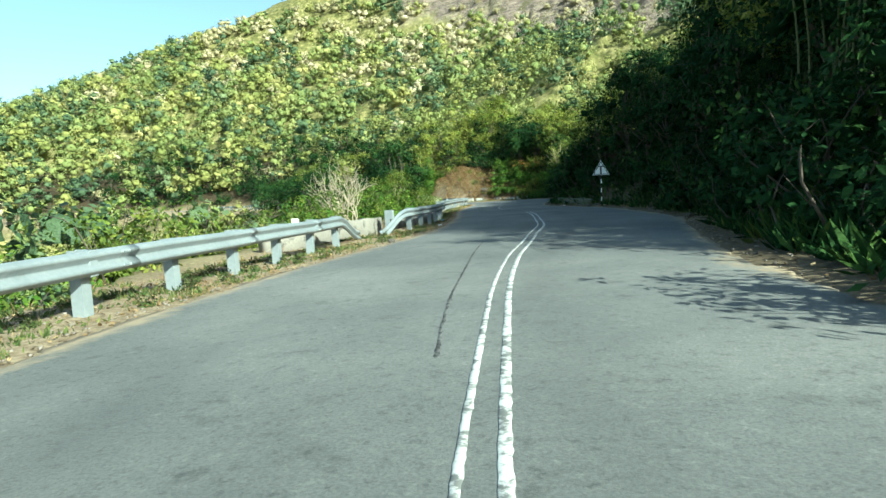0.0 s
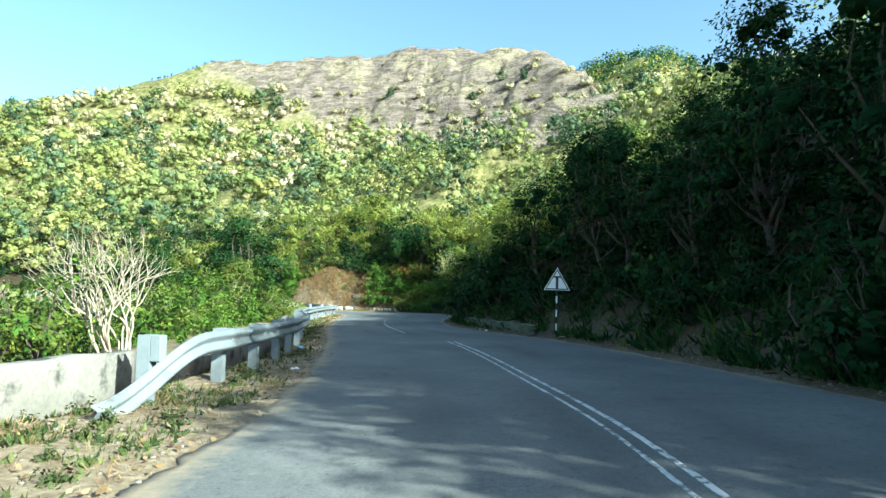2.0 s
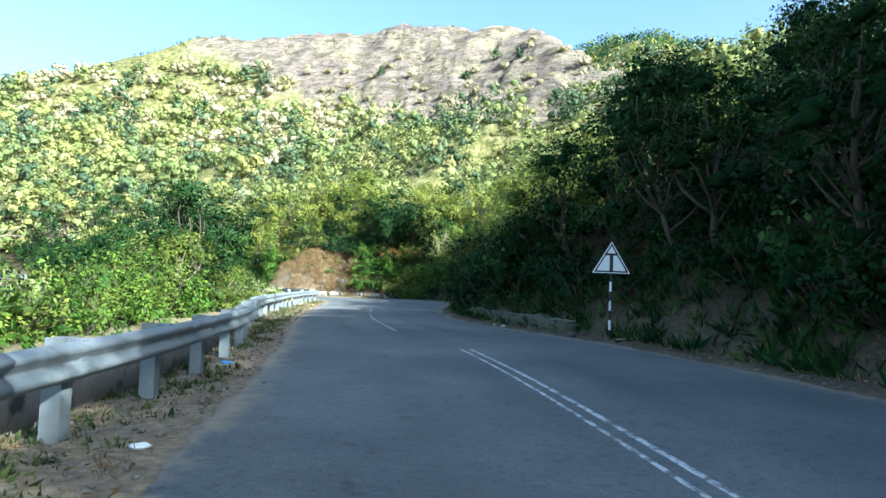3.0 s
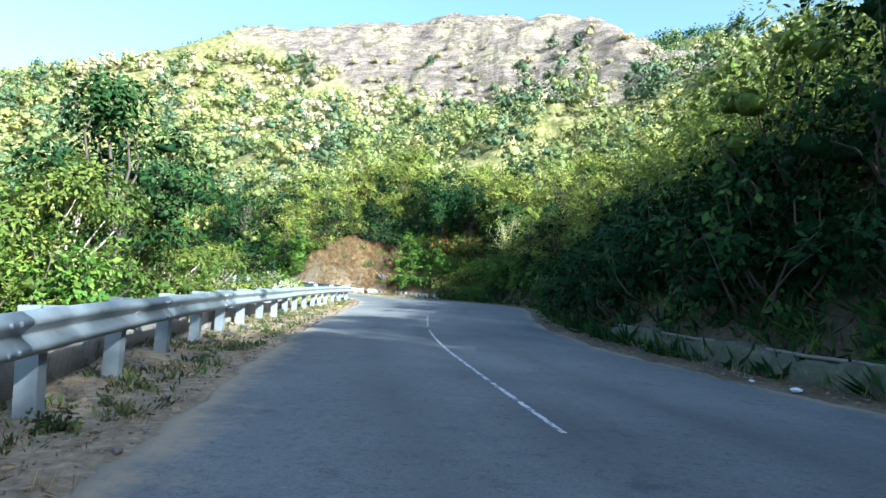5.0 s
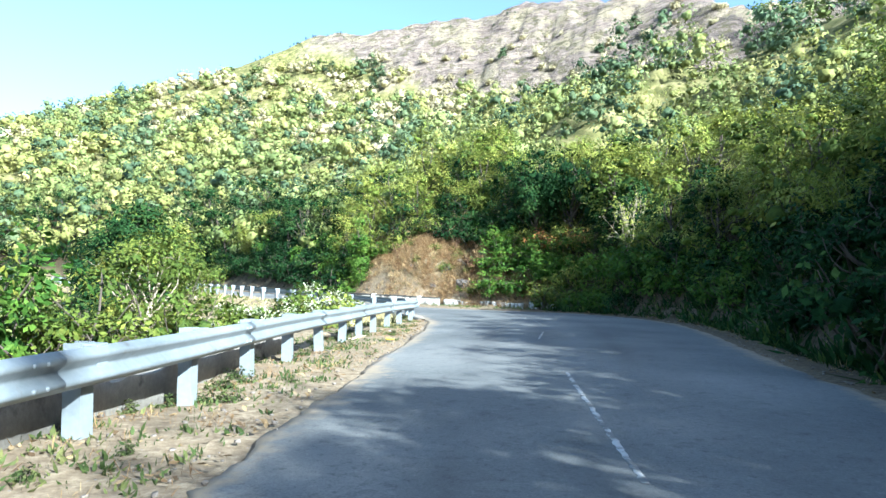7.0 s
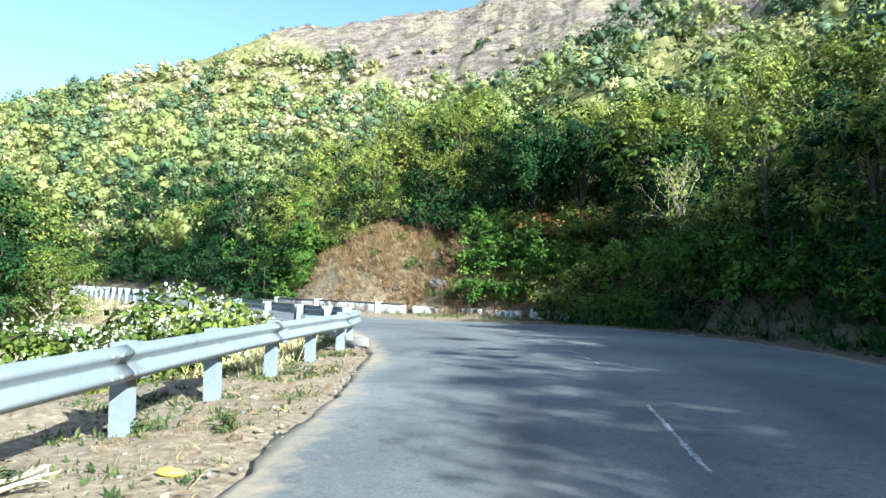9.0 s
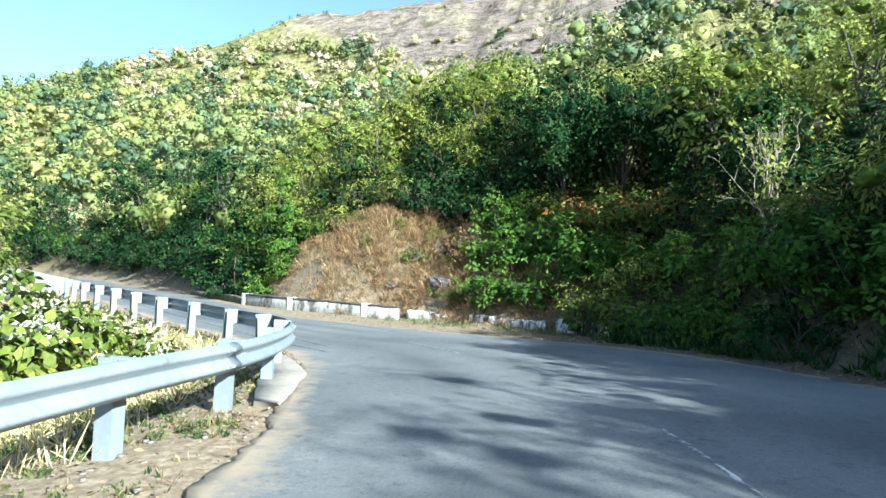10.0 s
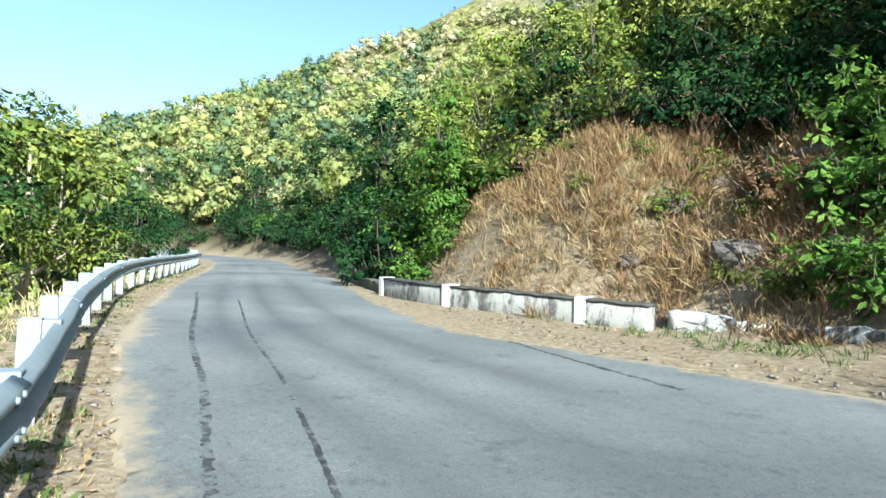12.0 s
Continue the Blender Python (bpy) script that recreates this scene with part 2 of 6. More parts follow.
L_LITTER = leaf_material("fallen_leaf", [(0.0, (0.07, 0.045, 0.025)), (0.5, (0.18, 0.12, 0.06)), (1.0, (0.36, 0.27, 0.15))], 0.1, 0.8, 0.9, 0.1)
W_YELLOW = leaf_material("wood_yellow_green", [(0.0, (0.16, 0.19, 0.055)), (0.45, (0.25, 0.26, 0.08)), (0.8, (0.34, 0.33, 0.12)), (1.0, (0.42, 0.385, 0.17))], 0.22, own=0.05, plant_tone=0.90, grain=1.3)
W_MID = leaf_material("wood_mid_green", [(0.0, (0.11, 0.145, 0.048)), (0.5, (0.20, 0.24, 0.080)), (1.0, (0.33, 0.34, 0.13))], 0.22, own=0.05, plant_tone=0.90, grain=1.3)
W_BLUE = leaf_material("wood_bluish_green", [(0.0, (0.050, 0.085, 0.046)), (0.6, (0.095, 0.140, 0.070)), (1.0, (0.17, 0.21, 0.10))], 0.18, own=0.05, plant_tone=0.90, grain=1.3)
W_DRY = leaf_material("wood_dry_straw", [(0.0, (0.27, 0.25, 0.13)), (0.5, (0.40, 0.355, 0.21)), (1.0, (0.54, 0.48, 0.33))], 0.15, own=0.05, plant_tone=0.90, grain=1.3)
M_ROCK = surface("weathered_rock", [(0.3, (0.055, 0.048, 0.042)), (0.55, (0.13, 0.112, 0.095)), (0.75, (0.23, 0.20, 0.17))], 1.3, 9, 0.95, 0.8, 0.06)
M_CRACK = surface("broken_joint", [(0.40, (0.020, 0.020, 0.021)), (0.50, (0.05, 0.05, 0.05)), (0.56, (0.11, 0.112, 0.11))], 3, 12, 0.85, 0.3, 0.01)
L_BLOOM = leaf_material("bloom_cream", [(0.0, (0.45, 0.46, 0.28)), (0.6, (0.66, 0.66, 0.48)), (1.0, (0.75, 0.75, 0.60))], 0.3, 0.7)


def ground_material():
    m, t, n, l, b = nodes_of("hill_ground")
    coarse, mid, fine = noise_node(n, l, 0.045, 5), noise_node(n, l, 0.5, 6, 0.65), noise_node(n, l, 9, 6, 0.7)
    earth = ramp_node(n, [(0.30, (0.12, 0.088, 0.055)), (0.5, (0.22, 0.170, 0.110)), (0.7, (0.34, 0.28, 0.19))])
    l.new(fine.outputs["Fac"], earth.inputs[0])
    scrub = ramp_node(n, [(0.3, (0.045, 0.055, 0.016)), (0.5, (0.13, 0.125, 0.045)), (0.7, (0.33, 0.29, 0.13))])
    l.new(mid.outputs["Fac"], scrub.inputs[0])
    dry = n.new("ShaderNodeAttribute")
    dry.attribute_name = "bare"
    col = mixc(n, l, dry.outputs["Fac"], scrub.outputs["Color"], earth.outputs["Color"])
    tc = n.new("ShaderNodeTexCoord")
    mp = n.new("ShaderNodeMapping")
    mp.inputs["Scale"].default_value = (0.9, 0.9, 3.2)
    l.new(tc.outputs["Object"], mp.inputs["Vector"])
    rock_n = noise_node(n, l, 0.11, 13, 0.82, vec=mp.outputs["Vector"])
    rock = ramp_node(n, [(0.36, (0.07, 0.062, 0.062)), (0.44, (0.17, 0.143, 0.130)), (0.50, (0.28, 0.228, 0.197)), (0.58, (0.37, 0.305, 0.26)), (0.70, (0.46, 0.39, 0.32))])
    l.new(rock_n.outputs["Fac"], rock.inputs[0])
    tuft = noise_node(n, l, 0.07, 8, 0.75)
    tf = ramp_node(n, [(0.50, (0, 0, 0)), (0.58, (1, 1, 1))])
    l.new(tuft.outputs["Fac"], tf.inputs[0])
    ledge = mixc(n, l, tf.outputs["Color"], rock.outputs["Color"], (0.42, 0.36, 0.25))
    seam_n = noise_node(n, l, 0.35, 9, 0.75, vec=mp.outputs["Vector"])
    seam = ramp_node(n, [(0.34, (0.38, 0.35, 0.36)), (0.42, (0.80, 0.77, 0.76)), (0.50, (1, 1, 1)), (0.62, (1.25, 1.22, 1.16))])
    l.new(seam_n.outputs["Fac"], seam.inputs[0])
    ledge = mixc(n, l, 0.9, ledge, seam.outputs["Color"], "MULTIPLY")
    scrub_n = noise_node(n, l, 0.22, 10, 0.8)
    sf = ramp_node(n, [(0.52, (0, 0, 0)), (0.57, (1, 1, 1))])
    l.new(scrub_n.outputs["Fac"], sf.inputs[0])
    ledge = mixc(n, l, sf.outputs["Color"], ledge, (0.16, 0.145, 0.085))
    rk = n.new("ShaderNodeAttribute")
    rk.attribute_name = "rock"
    # dark leaf floor; its colour also holds the shade of the hillside
    shade_mould = ramp_node(n, [(0.3, (0.022, 0.018, 0.011)), (0.55, (0.05, 0.038, 0.022)), (0.75, (0.10, 0.075, 0.042))])
    l.new(fine.outputs["Fac"], shade_mould.inputs[0])
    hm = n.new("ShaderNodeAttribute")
    hm.attribute_name = "shade_mould"
    col = mixc(n, l, hm.outputs["Fac"], col, shade_mould.outputs["Color"])
    col = mixc(n, l, rk.outputs["Fac"], col, ledge)
    l.new(col, b.inputs["Base Color"])
    b.inputs["Roughness"].default_value = 0.95
    b.inputs["Specular IOR Level"].default_value = 0.15
    bump(n, l, b, fine.outputs["Fac"], 0.6, 0.06)
    low = b.inputs["Normal"].links[0].from_node
    crag = n.new("ShaderNodeBump")
    crag.inputs["Distance"].default_value = 5.0
    l.new(rk.outputs["Fac"], crag.inputs["Strength"])
    l.new(rock_n.outputs["Fac"], crag.inputs["Height"])
    l.new(low.outputs["Normal"], crag.inputs["Normal"])
    l.new(crag.outputs["Normal"], b.inputs["Normal"])
    return m


M_GROUND = ground_material()

# ---------------------------------------------------------------- plan of the road
LEFT = [(40, -110), (10, -36), (5.6, -24), (2.2, -15), (0.3, -9.3), (-0.9, -4.5), (-1.4, 0), (-1.5, 4.5), (-1.6, 9), (-2.1, 13.2), (-3.0, 18), (-4.2, 23.5), (-5.5, 28.7), (-6.5, 33.5), (-7.5, 38.7), (-8.5, 44.5), (-9.5, 50.5), (-10.6, 55.6), (-11.6, 58.6), (-12.6, 61), (-14.2, 63.3), (-16.6, 65), (-20.5, 67.5), (-26, 72), (-33, 78.2), (-42, 86.3), (-53, 95), (-68, 103), (-92, 108), (-140, 110), (-300, 95), (-900, 60)]
RIGHT = [(47, -107), (16.7, -33.5), (12.4, -21.5), (9, -13.5), (7.2, -8), (6.2, -3.2), (5.8, 1.2), (5.9, 5.6), (6.0, 10.5), (5.3, 15), (4.3, 20), (2.9, 25), (0.9, 29.7), (-0.5, 34.2), (-1.2, 39), (-1.5, 45), (-1.4, 52), (-1.7, 58.5), (-3.2, 63.4), (-6, 67.4), (-10.6, 69.9), (-15.2, 71.5), (-19.6, 73.8), (-25.6, 78.9), (-33.5, 86), (-42, 93.2), (-52, 102), (-67, 110.5), (-92, 116), (-140, 118), (-300, 103), (-900, 68)]


def spline(pts, step):
    """Catmull-Rom through pts, resampled; returns places and the running index along pts."""
    p = np.array(pts, float)
    p = np.vstack([2 * p[0] - p[1], p, 2 * p[-1] - p[-2]])
    out, idx = [], []
    for i in range(1, len(p) - 2):
        n = max(2, int(np.ceil(np.linalg.norm(p[i + 1] - p[i]) / step)))
        t = np.linspace(0, 1, n, endpoint=False)[:, None]
        a, b, c, d = p[i - 1], p[i], p[i + 1], p[i + 2]
        out.append(0.5 * (2 * b + (c - a) * t + (2 * a - 5 * b + 4 * c - d) * t**2 + (3 * b - a - 3 * c + d) * t**3))
        idx.append(i - 1 + t[:, 0])
    out.append(p[-2][None])
    idx.append(np.array([len(pts) - 1.0]))
    return np.vstack(out), np.concatenate(idx)


EDGE_L, IDX_L = spline(LEFT, 0.6)
EDGE_R, IDX_R = spline(RIGHT, 0.6)


def smooth(a, b, x):
    t = np.clip((np.asarray(x, float) - a) / (b - a), 0, 1)
    return t * t * (3 - 2 * t)


def road_z(i):
    """Height of the road by the index along the plan: level, then climbing after the bend."""
    i = np.asarray(i, float)
    return 0.62 * smooth(20, 24.6, i) + 0.55 * smooth(24, 27, i) + 2.0 * smooth(26.5, 30, i)


def nearest(edge, idx, x, y):
    """For places x, y: distance to the edge, side (+ to its right), index along it."""
    x, y = np.ravel(x), np.ravel(y)
    dist, side, at = np.empty(len(x)), np.empty(len(x)), np.empty(len(x))
    tan = np.gradient(edge, axis=0)
    for k in range(0, len(x), 4000):
        dx, dy = x[k : k + 4000, None] - edge[:, 0], y[k : k + 4000, None] - edge[:, 1]
        n = (dx * dx + dy * dy).argmin(1)
        r = np.arange(len(n))
        dx, dy, t = dx[r, n], dy[r, n], tan[n]
        along = (dx * t[:, 0] + dy * t[:, 1]) / (t**2).sum(1)
        cross = (dx * t[:, 1] - dy * t[:, 0]) / np.sqrt((t**2).sum(1))
        inner = np.abs(along) < 1.2
        dist[k : k + 4000] = np.where(inner, np.abs(cross), np.hypot(dx, dy))
        side[k : k + 4000] = np.sign(cross)
        at[k : k + 4000] = idx[n]
    return dist, side, at


def wave(x, y, scale, seed, octaves=3):
    """Smooth noise of about -1 to 1 from sums of turned sines."""
    rng = np.random.default_rng(seed)
    out, amp = np.zeros_like(x, float), 1.0
    for _ in range(octaves):
        for _ in range(4):
            a, ph = rng.uniform(0, 2 * np.pi, 2)
            f = rng.uniform(0.7, 1.3) * 2 * np.pi / scale
            out += amp * 0.35 * np.sin(f * (x * np.cos(a) + y * np.sin(a)) + ph + 1.3 * np.sin(f * 0.6 * (y * np.cos(a) - x * np.sin(a)) + ph * 2))
        scale, amp = scale * 0.48, amp * 0.5
    return out


CREST_AZ = [-60, -30, -18, -12, -5, 6, 18, 24, 32, 40, 50, 60, 70, 90]
CREST_R = [200, 170, 170, 200, 288, 288, 308, 338, 380, 395, 400, 420, 430, 450]
CREST_EL = [24, 19.0, 17.2, 18.6, 21.6, 22.5, 21.5, 19.3, 15.7, 12.2, 8.0, 5.6, 4.2, 1.5]


def height(x, y):
    """Ground height, with how bare, how darkened for shade, how rocky it is, and the distance to the right or left of
    the road.
    """
    x, y = np.ravel(np.asarray(x, float)), np.ravel(np.asarray(y, float))
    dr, sr, ir = nearest(EDGE_R, IDX_R, x, y)
    dl, sl, il = nearest(EDGE_L, IDX_L, x, y)
    right = sr > 0
    left = (sl < 0) & ~right
    # hillside on the right: verge, cut bank, then a long slope
    zr = road_z(ir)
    start = 1.0 + 2.9 * smooth(18.3, 19.8, ir) * (1 - smooth(21.2, 22.6, ir)) + 0.7 * smooth(21.6, 22.6, ir) - 0.9 * smooth(22.8, 23.8, ir)
    low = 0.12 + 0.88 * smooth(4.4, 6.6, ir + 0.06 * (dr - 10).clip(-10, 10))
    e = (dr - start).clip(0)
    bank = 6.0 * (1 - np.exp(-e / (4.2 - 1.2 * smooth(17, 18, ir) * (1 - smooth(22.5, 24, ir))))) + 0.45 * (e - 6).clip(0) + 0.8 * (e - 140).clip(0)
    bank += (wave(x, y, 5.0, 3) * 0.35 * smooth(0.3, 2.5, e) + wave(x, y, 38, 5) * 2.2 * smooth(8, 40, e))
    spur = 9.0 * np.exp(-(((x - 24) / 26) ** 2 + ((y - 120) / 45) ** 2))
    hill = zr + 0.03 + bank * low + spur * smooth(10, 60, e)
    az, r = np.degrees(np.arctan2(-(x - 1.3), y)), np.hypot(x - 1.3, y)
    rc = np.interp(az, CREST_AZ, CREST_R)
    cap = 1.2 + np.minimum(r, rc) * np.tan(np.radians(np.interp(az, CREST_AZ, CREST_EL))) - 0.35 * (r - rc).clip(0) + 0.25 * (70 - r).clip(0) + wave(x, y, 30, 9) * 1.5 * smooth(80, 200, r)
    k = 3.0
    hill = np.where(np.abs(az) < 95, -k * np.log(np.exp(-(hill / k).clip(-60, 60)) + np.exp(-(cap / k).clip(-60, 60))), np.minimum(hill, 60)).clip(-20)
    far = 203 * np.exp(-(((x - 130) / 170) ** 2 + ((y - 510) / 110) ** 2)) + 120 * np.exp(-(((x - 420) / 160) ** 2 + ((y - 350) / 170) ** 2))
    hill = np.maximum(hill, far + wave(x, y, 60, 12) * 4 - 8)
    el = np.degrees(np.arctan2(hill - 1.2, r))
    line = np.interp(az, [-14, -6, 4, 9, 14, 20, 25], [14, 13, 12.4, 13.4, 15.2, 17.4, 19.2])
    rock = smooth(-0.7, 0.9, el - line + 1.1 * wave(x, y, 34, 21)) * smooth(-14.5, -12, az) * (1 - smooth(22, 27, az)) * (far < hill - 4) * (r > 120)
    crag = wave(x, y, 34, 31, 2) * 1.2 + 0.7 * wave(x * 0.5, y * 1.5, 22, 33, 2) + 0.35 * wave(x, y, 9, 35, 2)
    step = (hill + 3.5 * wave(x, y, 60, 36, 2)) / 5.5
    crag = crag + 1.7 * (smooth(0.55, 1.0, step % 1.0) - step % 1.0) * (0.6 + 0.4 * wave(x, y, 26, 37, 2))
    hill = hill + rock * crag
    # valley on the left
    zl = road_z(il)
    f = (dl - 2.0 - 3.4 * smooth(5, 7, il) * (1 - smooth(15, 17, il))).clip(0)
    nose = smooth(16.0, 18.0, il) * (1 - smooth(24, 26, il))
    drop = 9.0 * (1 - np.exp(-f / (9.0 + 14 * nose))) + 0.05 * f.clip(0, 120)
    vale = zl - 0.04 * smooth(0, 0.8, dl) - drop + wave(x, y, 3.2, 41) * 0.07 * smooth(0.5, 2, dl) + wave(x, y, 14, 43) * 0.6 * smooth(4, 12, dl)
    z = np.where(right, hill, np.where(left, vale, road_z(il) - 0.07))
    bare = np.where(right, 1 - smooth(0.6, 2.2, e) * (1 - 0.6 * smooth(18.6, 20, ir) * (1 - smooth(23.0, 23.6, ir)) * (1 - smooth(7, 11, e))), np.where(left, 1 - 0.75 * smooth(2.5, 6, dl) * (1 - nose), 1))
    # where the ground colour is darkened: shaded right bank, verge, floor under trees
    shade_mould = np.where(right, (0.7 + 0.3 * smooth(0.1, 0.9, e)) * smooth(3.6, 4.6, ir) * (1 - 0.85 * smooth(19.7, 20.5, ir)) * (1 - smooth(14, 24, e)) * (1 - smooth(22.8, 23.6, ir)) + smooth(22.8, 23.6, ir) * smooth(0.1, 0.8, e) * (1 - smooth(16, 30, e)), 0)
    return z, np.stack([bare, shade_mould]), np.where(right, rock, 0), np.where(right, dr, np.where(left, -dl, 0)), np.where(right, ir, il)


# ---------------------------------------------------------------- mesh helpers
def mesh_np(name, verts, quads, material, tones=None, tris=None, smooth_shade=False, uv=None):
    """A mesh from arrays: quads (n, 4) and, if given, triangles (m, 3)."""
    me = bpy.data.meshes.new(name)
    quads = np.zeros((0, 4), int) if quads is None else np.asarray(quads)
    tris = np.zeros((0, 3), int) if tris is None else np.asarray(tris)
    loops = np.concatenate([quads.ravel(), tris.ravel()]).astype(np.int32)
    starts = np.concatenate([np.arange(len(quads)) * 4, len(quads) * 4 + np.arange(len(tris)) * 3]).astype(np.int32)
    me.vertices.add(len(verts))
    me.vertices.foreach_set("co", np.asarray(verts, np.float32).ravel())
    me.loops.add(len(loops))
    me.loops.foreach_set("vertex_index", loops)
    me.polygons.add(len(starts))
    me.polygons.foreach_set("loop_start", starts)
    me.update(calc_edges=True)
    if smooth_shade:
        me.polygons.foreach_set("use_smooth", np.ones(len(starts), bool))
    if tones is not None:
        a = me.attributes.new("tone", "FLOAT", "FACE")
        a.data.foreach_set("value", np.asarray(tones, np.float32))
    me.materials.append(material)
    return me


def part(name, mesh, parent=None, label=""):
    ob = new(name, mesh)
    if parent is not None:
        ob.parent = parent
    return tagged(ob, label=label)


def thing(name, label, category, group="", kind="", data=None):
    return tagged(new(name, data), label, category, group, kind)


def unit(v):
    return v / np.linalg.norm(v, axis=-1, keepdims=True).clip(1e-9)


def leaf_quads(p, size, rng, aspect=0.5, axis=None, loose=1.0, face=None):
    """Diamond leaves at places p. axis: their main direction, from which they stray by loose; face: the way they turn to."""
    n = len(p)
    u = rng.normal(size=(n, 3))
    u = unit(u if axis is None else unit(axis) + loose * u * 0.6)
    w = unit(np.cross(u, rng.normal(size=(n, 3))))
    if face is not None:
        nrm = unit(unit(face) + rng.normal(size=(n, 3)) * 0.38)
        u = unit(u - nrm * (u * nrm).sum(1, keepdims=True))
        w = np.cross(nrm, u)
    s = (np.ones(n) * size * rng.uniform(0.6, 1.35, n))[:, None]
    a = p
    b = p + u * s * 0.5 + w * s * aspect * 0.5
    c = p + u * s
    d = p + u * s * 0.5 - w * s * aspect * 0.5
    return np.stack([a, b, c, d], 1).reshape(-1, 3), np.arange(4 * n).reshape(-1, 4)


def tube(pts, radii, sides=6):
    """A bent tapered tube with a closed tip."""
    pts, radii = np.asarray(pts, float), np.asarray(radii, float)
    t = unit(np.gradient(pts, axis=0))
    ref = np.where(np.abs(t[:, 2:3]) > 0.9, [[1.0, 0, 0]], [[0, 0, 1.0]])
    u = unit(np.cross(t, ref))
    w = np.cross(t, u)
    ang = np.linspace(0, 2 * np.pi, sides, endpoint=False)
    ring = pts[:, None] + radii[:, None, None] * (np.cos(ang)[None, :, None] * u[:, None] + np.sin(ang)[None, :, None] * w[:, None])
    v = ring.reshape(-1, 3)
    n = len(pts)
    i, j = np.meshgrid(np.arange(n - 1), np.arange(sides), indexing="ij")
    k = (j + 1) % sides
    q = np.stack([i * sides + j, i * sides + k, (i + 1) * sides + k, (i + 1) * sides + j], -1).reshape(-1, 4)
    return v, q


class Heap:
    """Gathers vertices and quads of many pieces of one mesh."""

    def __init__(self):
        self.v, self.q, self.t, self.n, self.soft = [], [], [], 0, []

    def add(self, v, q, tone=0.3, soft=None):
        if soft is not None:
            self.soft.append(unit(soft) if len(soft) == len(v) else np.repeat(unit(soft), 4, 0))
        self.v.append(v)
        self.q.append(q + self.n)
        self.t.append(np.ones(len(q)) * tone)
        self.n += len(v)

    def mesh(self, name, material, **kw):
        if self.soft:
            me = mesh_np(name, np.vstack(self.v), np.vstack(self.q)[:, ::-1], material, np.concatenate(self.t), smooth_shade=True)
            me.normals_split_custom_set_from_vertices(np.vstack(self.soft).tolist())
            return me
        return mesh_np(name, np.vstack(self.v), np.vstack(self.q), material, np.concatenate(self.t), **kw)


def cube_sphere(cuts):
    """Directions of the corners of a ball of quads, four to a quad."""
    e = np.tan(np.linspace(-np.pi / 4, np.pi / 4, cuts + 1))
    out = []
    for axis in range(3):
        for sign in (-1, 1):
            for i in range(cuts):
                for j in range(cuts):
                    ring = [(e[i], e[j]), (e[i + 1], e[j]), (e[i + 1], e[j + 1]), (e[i], e[j + 1])]
                    for a, b in ring if sign > 0 else ring[::-1]:
                        out.append(np.roll([sign, a, b], axis))
    return unit(np.array(out, float))


BALL = cube_sphere(2)


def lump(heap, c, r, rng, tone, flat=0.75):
    """An uneven lump within a bough, for the close leaves; its dark tone colours in the shade between them."""
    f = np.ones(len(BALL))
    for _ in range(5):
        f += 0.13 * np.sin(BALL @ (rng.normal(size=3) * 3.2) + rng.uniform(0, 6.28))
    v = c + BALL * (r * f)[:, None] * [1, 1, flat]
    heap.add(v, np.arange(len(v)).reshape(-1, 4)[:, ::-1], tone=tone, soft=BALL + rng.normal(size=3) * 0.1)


def bow(a, b, rng, bend=0.12, n=6):
    """A slightly crooked line from a to b."""
    a, b = np.asarray(a, float), np.asarray(b, float)
    t = np.linspace(0, 1, n)[:, None]
    side = rng.normal(size=3) * np.linalg.norm(b - a) * bend
    return a + (b - a) * t + side * np.sin(np.pi * t) + rng.normal(size=(n, 3)) * np.linalg.norm(b - a) * 0.012 * np.sin(np.pi * t)


# ---------------------------------------------------------------- ground
def graded(stops):
    """Coordinates from (from, to, step) stretches."""
    out = [np.arange(a, b, s) for a, b, s in stops]
    return np.concatenate(out + [[stops[-1][1]]])


GX = graded([(-4000, -900, 310), (-900, -360, 27), (-360, -90, 4.5), (-90, -45, 1.5), (-45, 12, 0.6), (12, 40, 1.6), (40, 130, 3.6), (130, 420, 14), (420, 900, 60), (900, 4000, 310)])
GY = graded([(-4000, -900, 310), (-900, -200, 70), (-200, -40, 9), (-40, -12, 1.4), (-12, 88, 0.6), (88, 130, 1.6), (130, 330, 3.0), (330, 620, 10), (620, 1000, 48), (1000, 4000, 300)])
xx, yy = np.meshgrid(GX, GY)
gz, g_bare, g_rock, _, _ = height(xx, yy)
nx, ny = len(GX), len(GY)
gi, gj = np.meshgrid(np.arange(ny - 1), np.arange(nx - 1), indexing="ij")
quads = np.stack([gi * nx + gj, gi * nx + gj + 1, (gi + 1) * nx + gj + 1, (gi + 1) * nx + gj], -1).reshape(-1, 4)
g_mesh = mesh_np("ground", np.stack([xx.ravel(), yy.ravel(), gz], -1), quads, M_GROUND, smooth_shade=True)
for key, val in (("bare", g_bare[0]), ("rock", g_rock), ("shade_mould", g_bare[1])):
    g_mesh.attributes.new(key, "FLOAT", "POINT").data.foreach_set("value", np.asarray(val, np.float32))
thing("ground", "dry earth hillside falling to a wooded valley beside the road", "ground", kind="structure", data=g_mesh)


# ---------------------------------------------------------------- road
def edge_at(u):
    """Left and right edge at index u along the plan."""
    l = np.stack([np.interp(u, IDX_L, EDGE_L[:, k]) for k in (0, 1)], -1)
    r = np.stack([np.interp(u, IDX_R, EDGE_R[:, k]) for k in (0, 1)], -1)
    return l, r


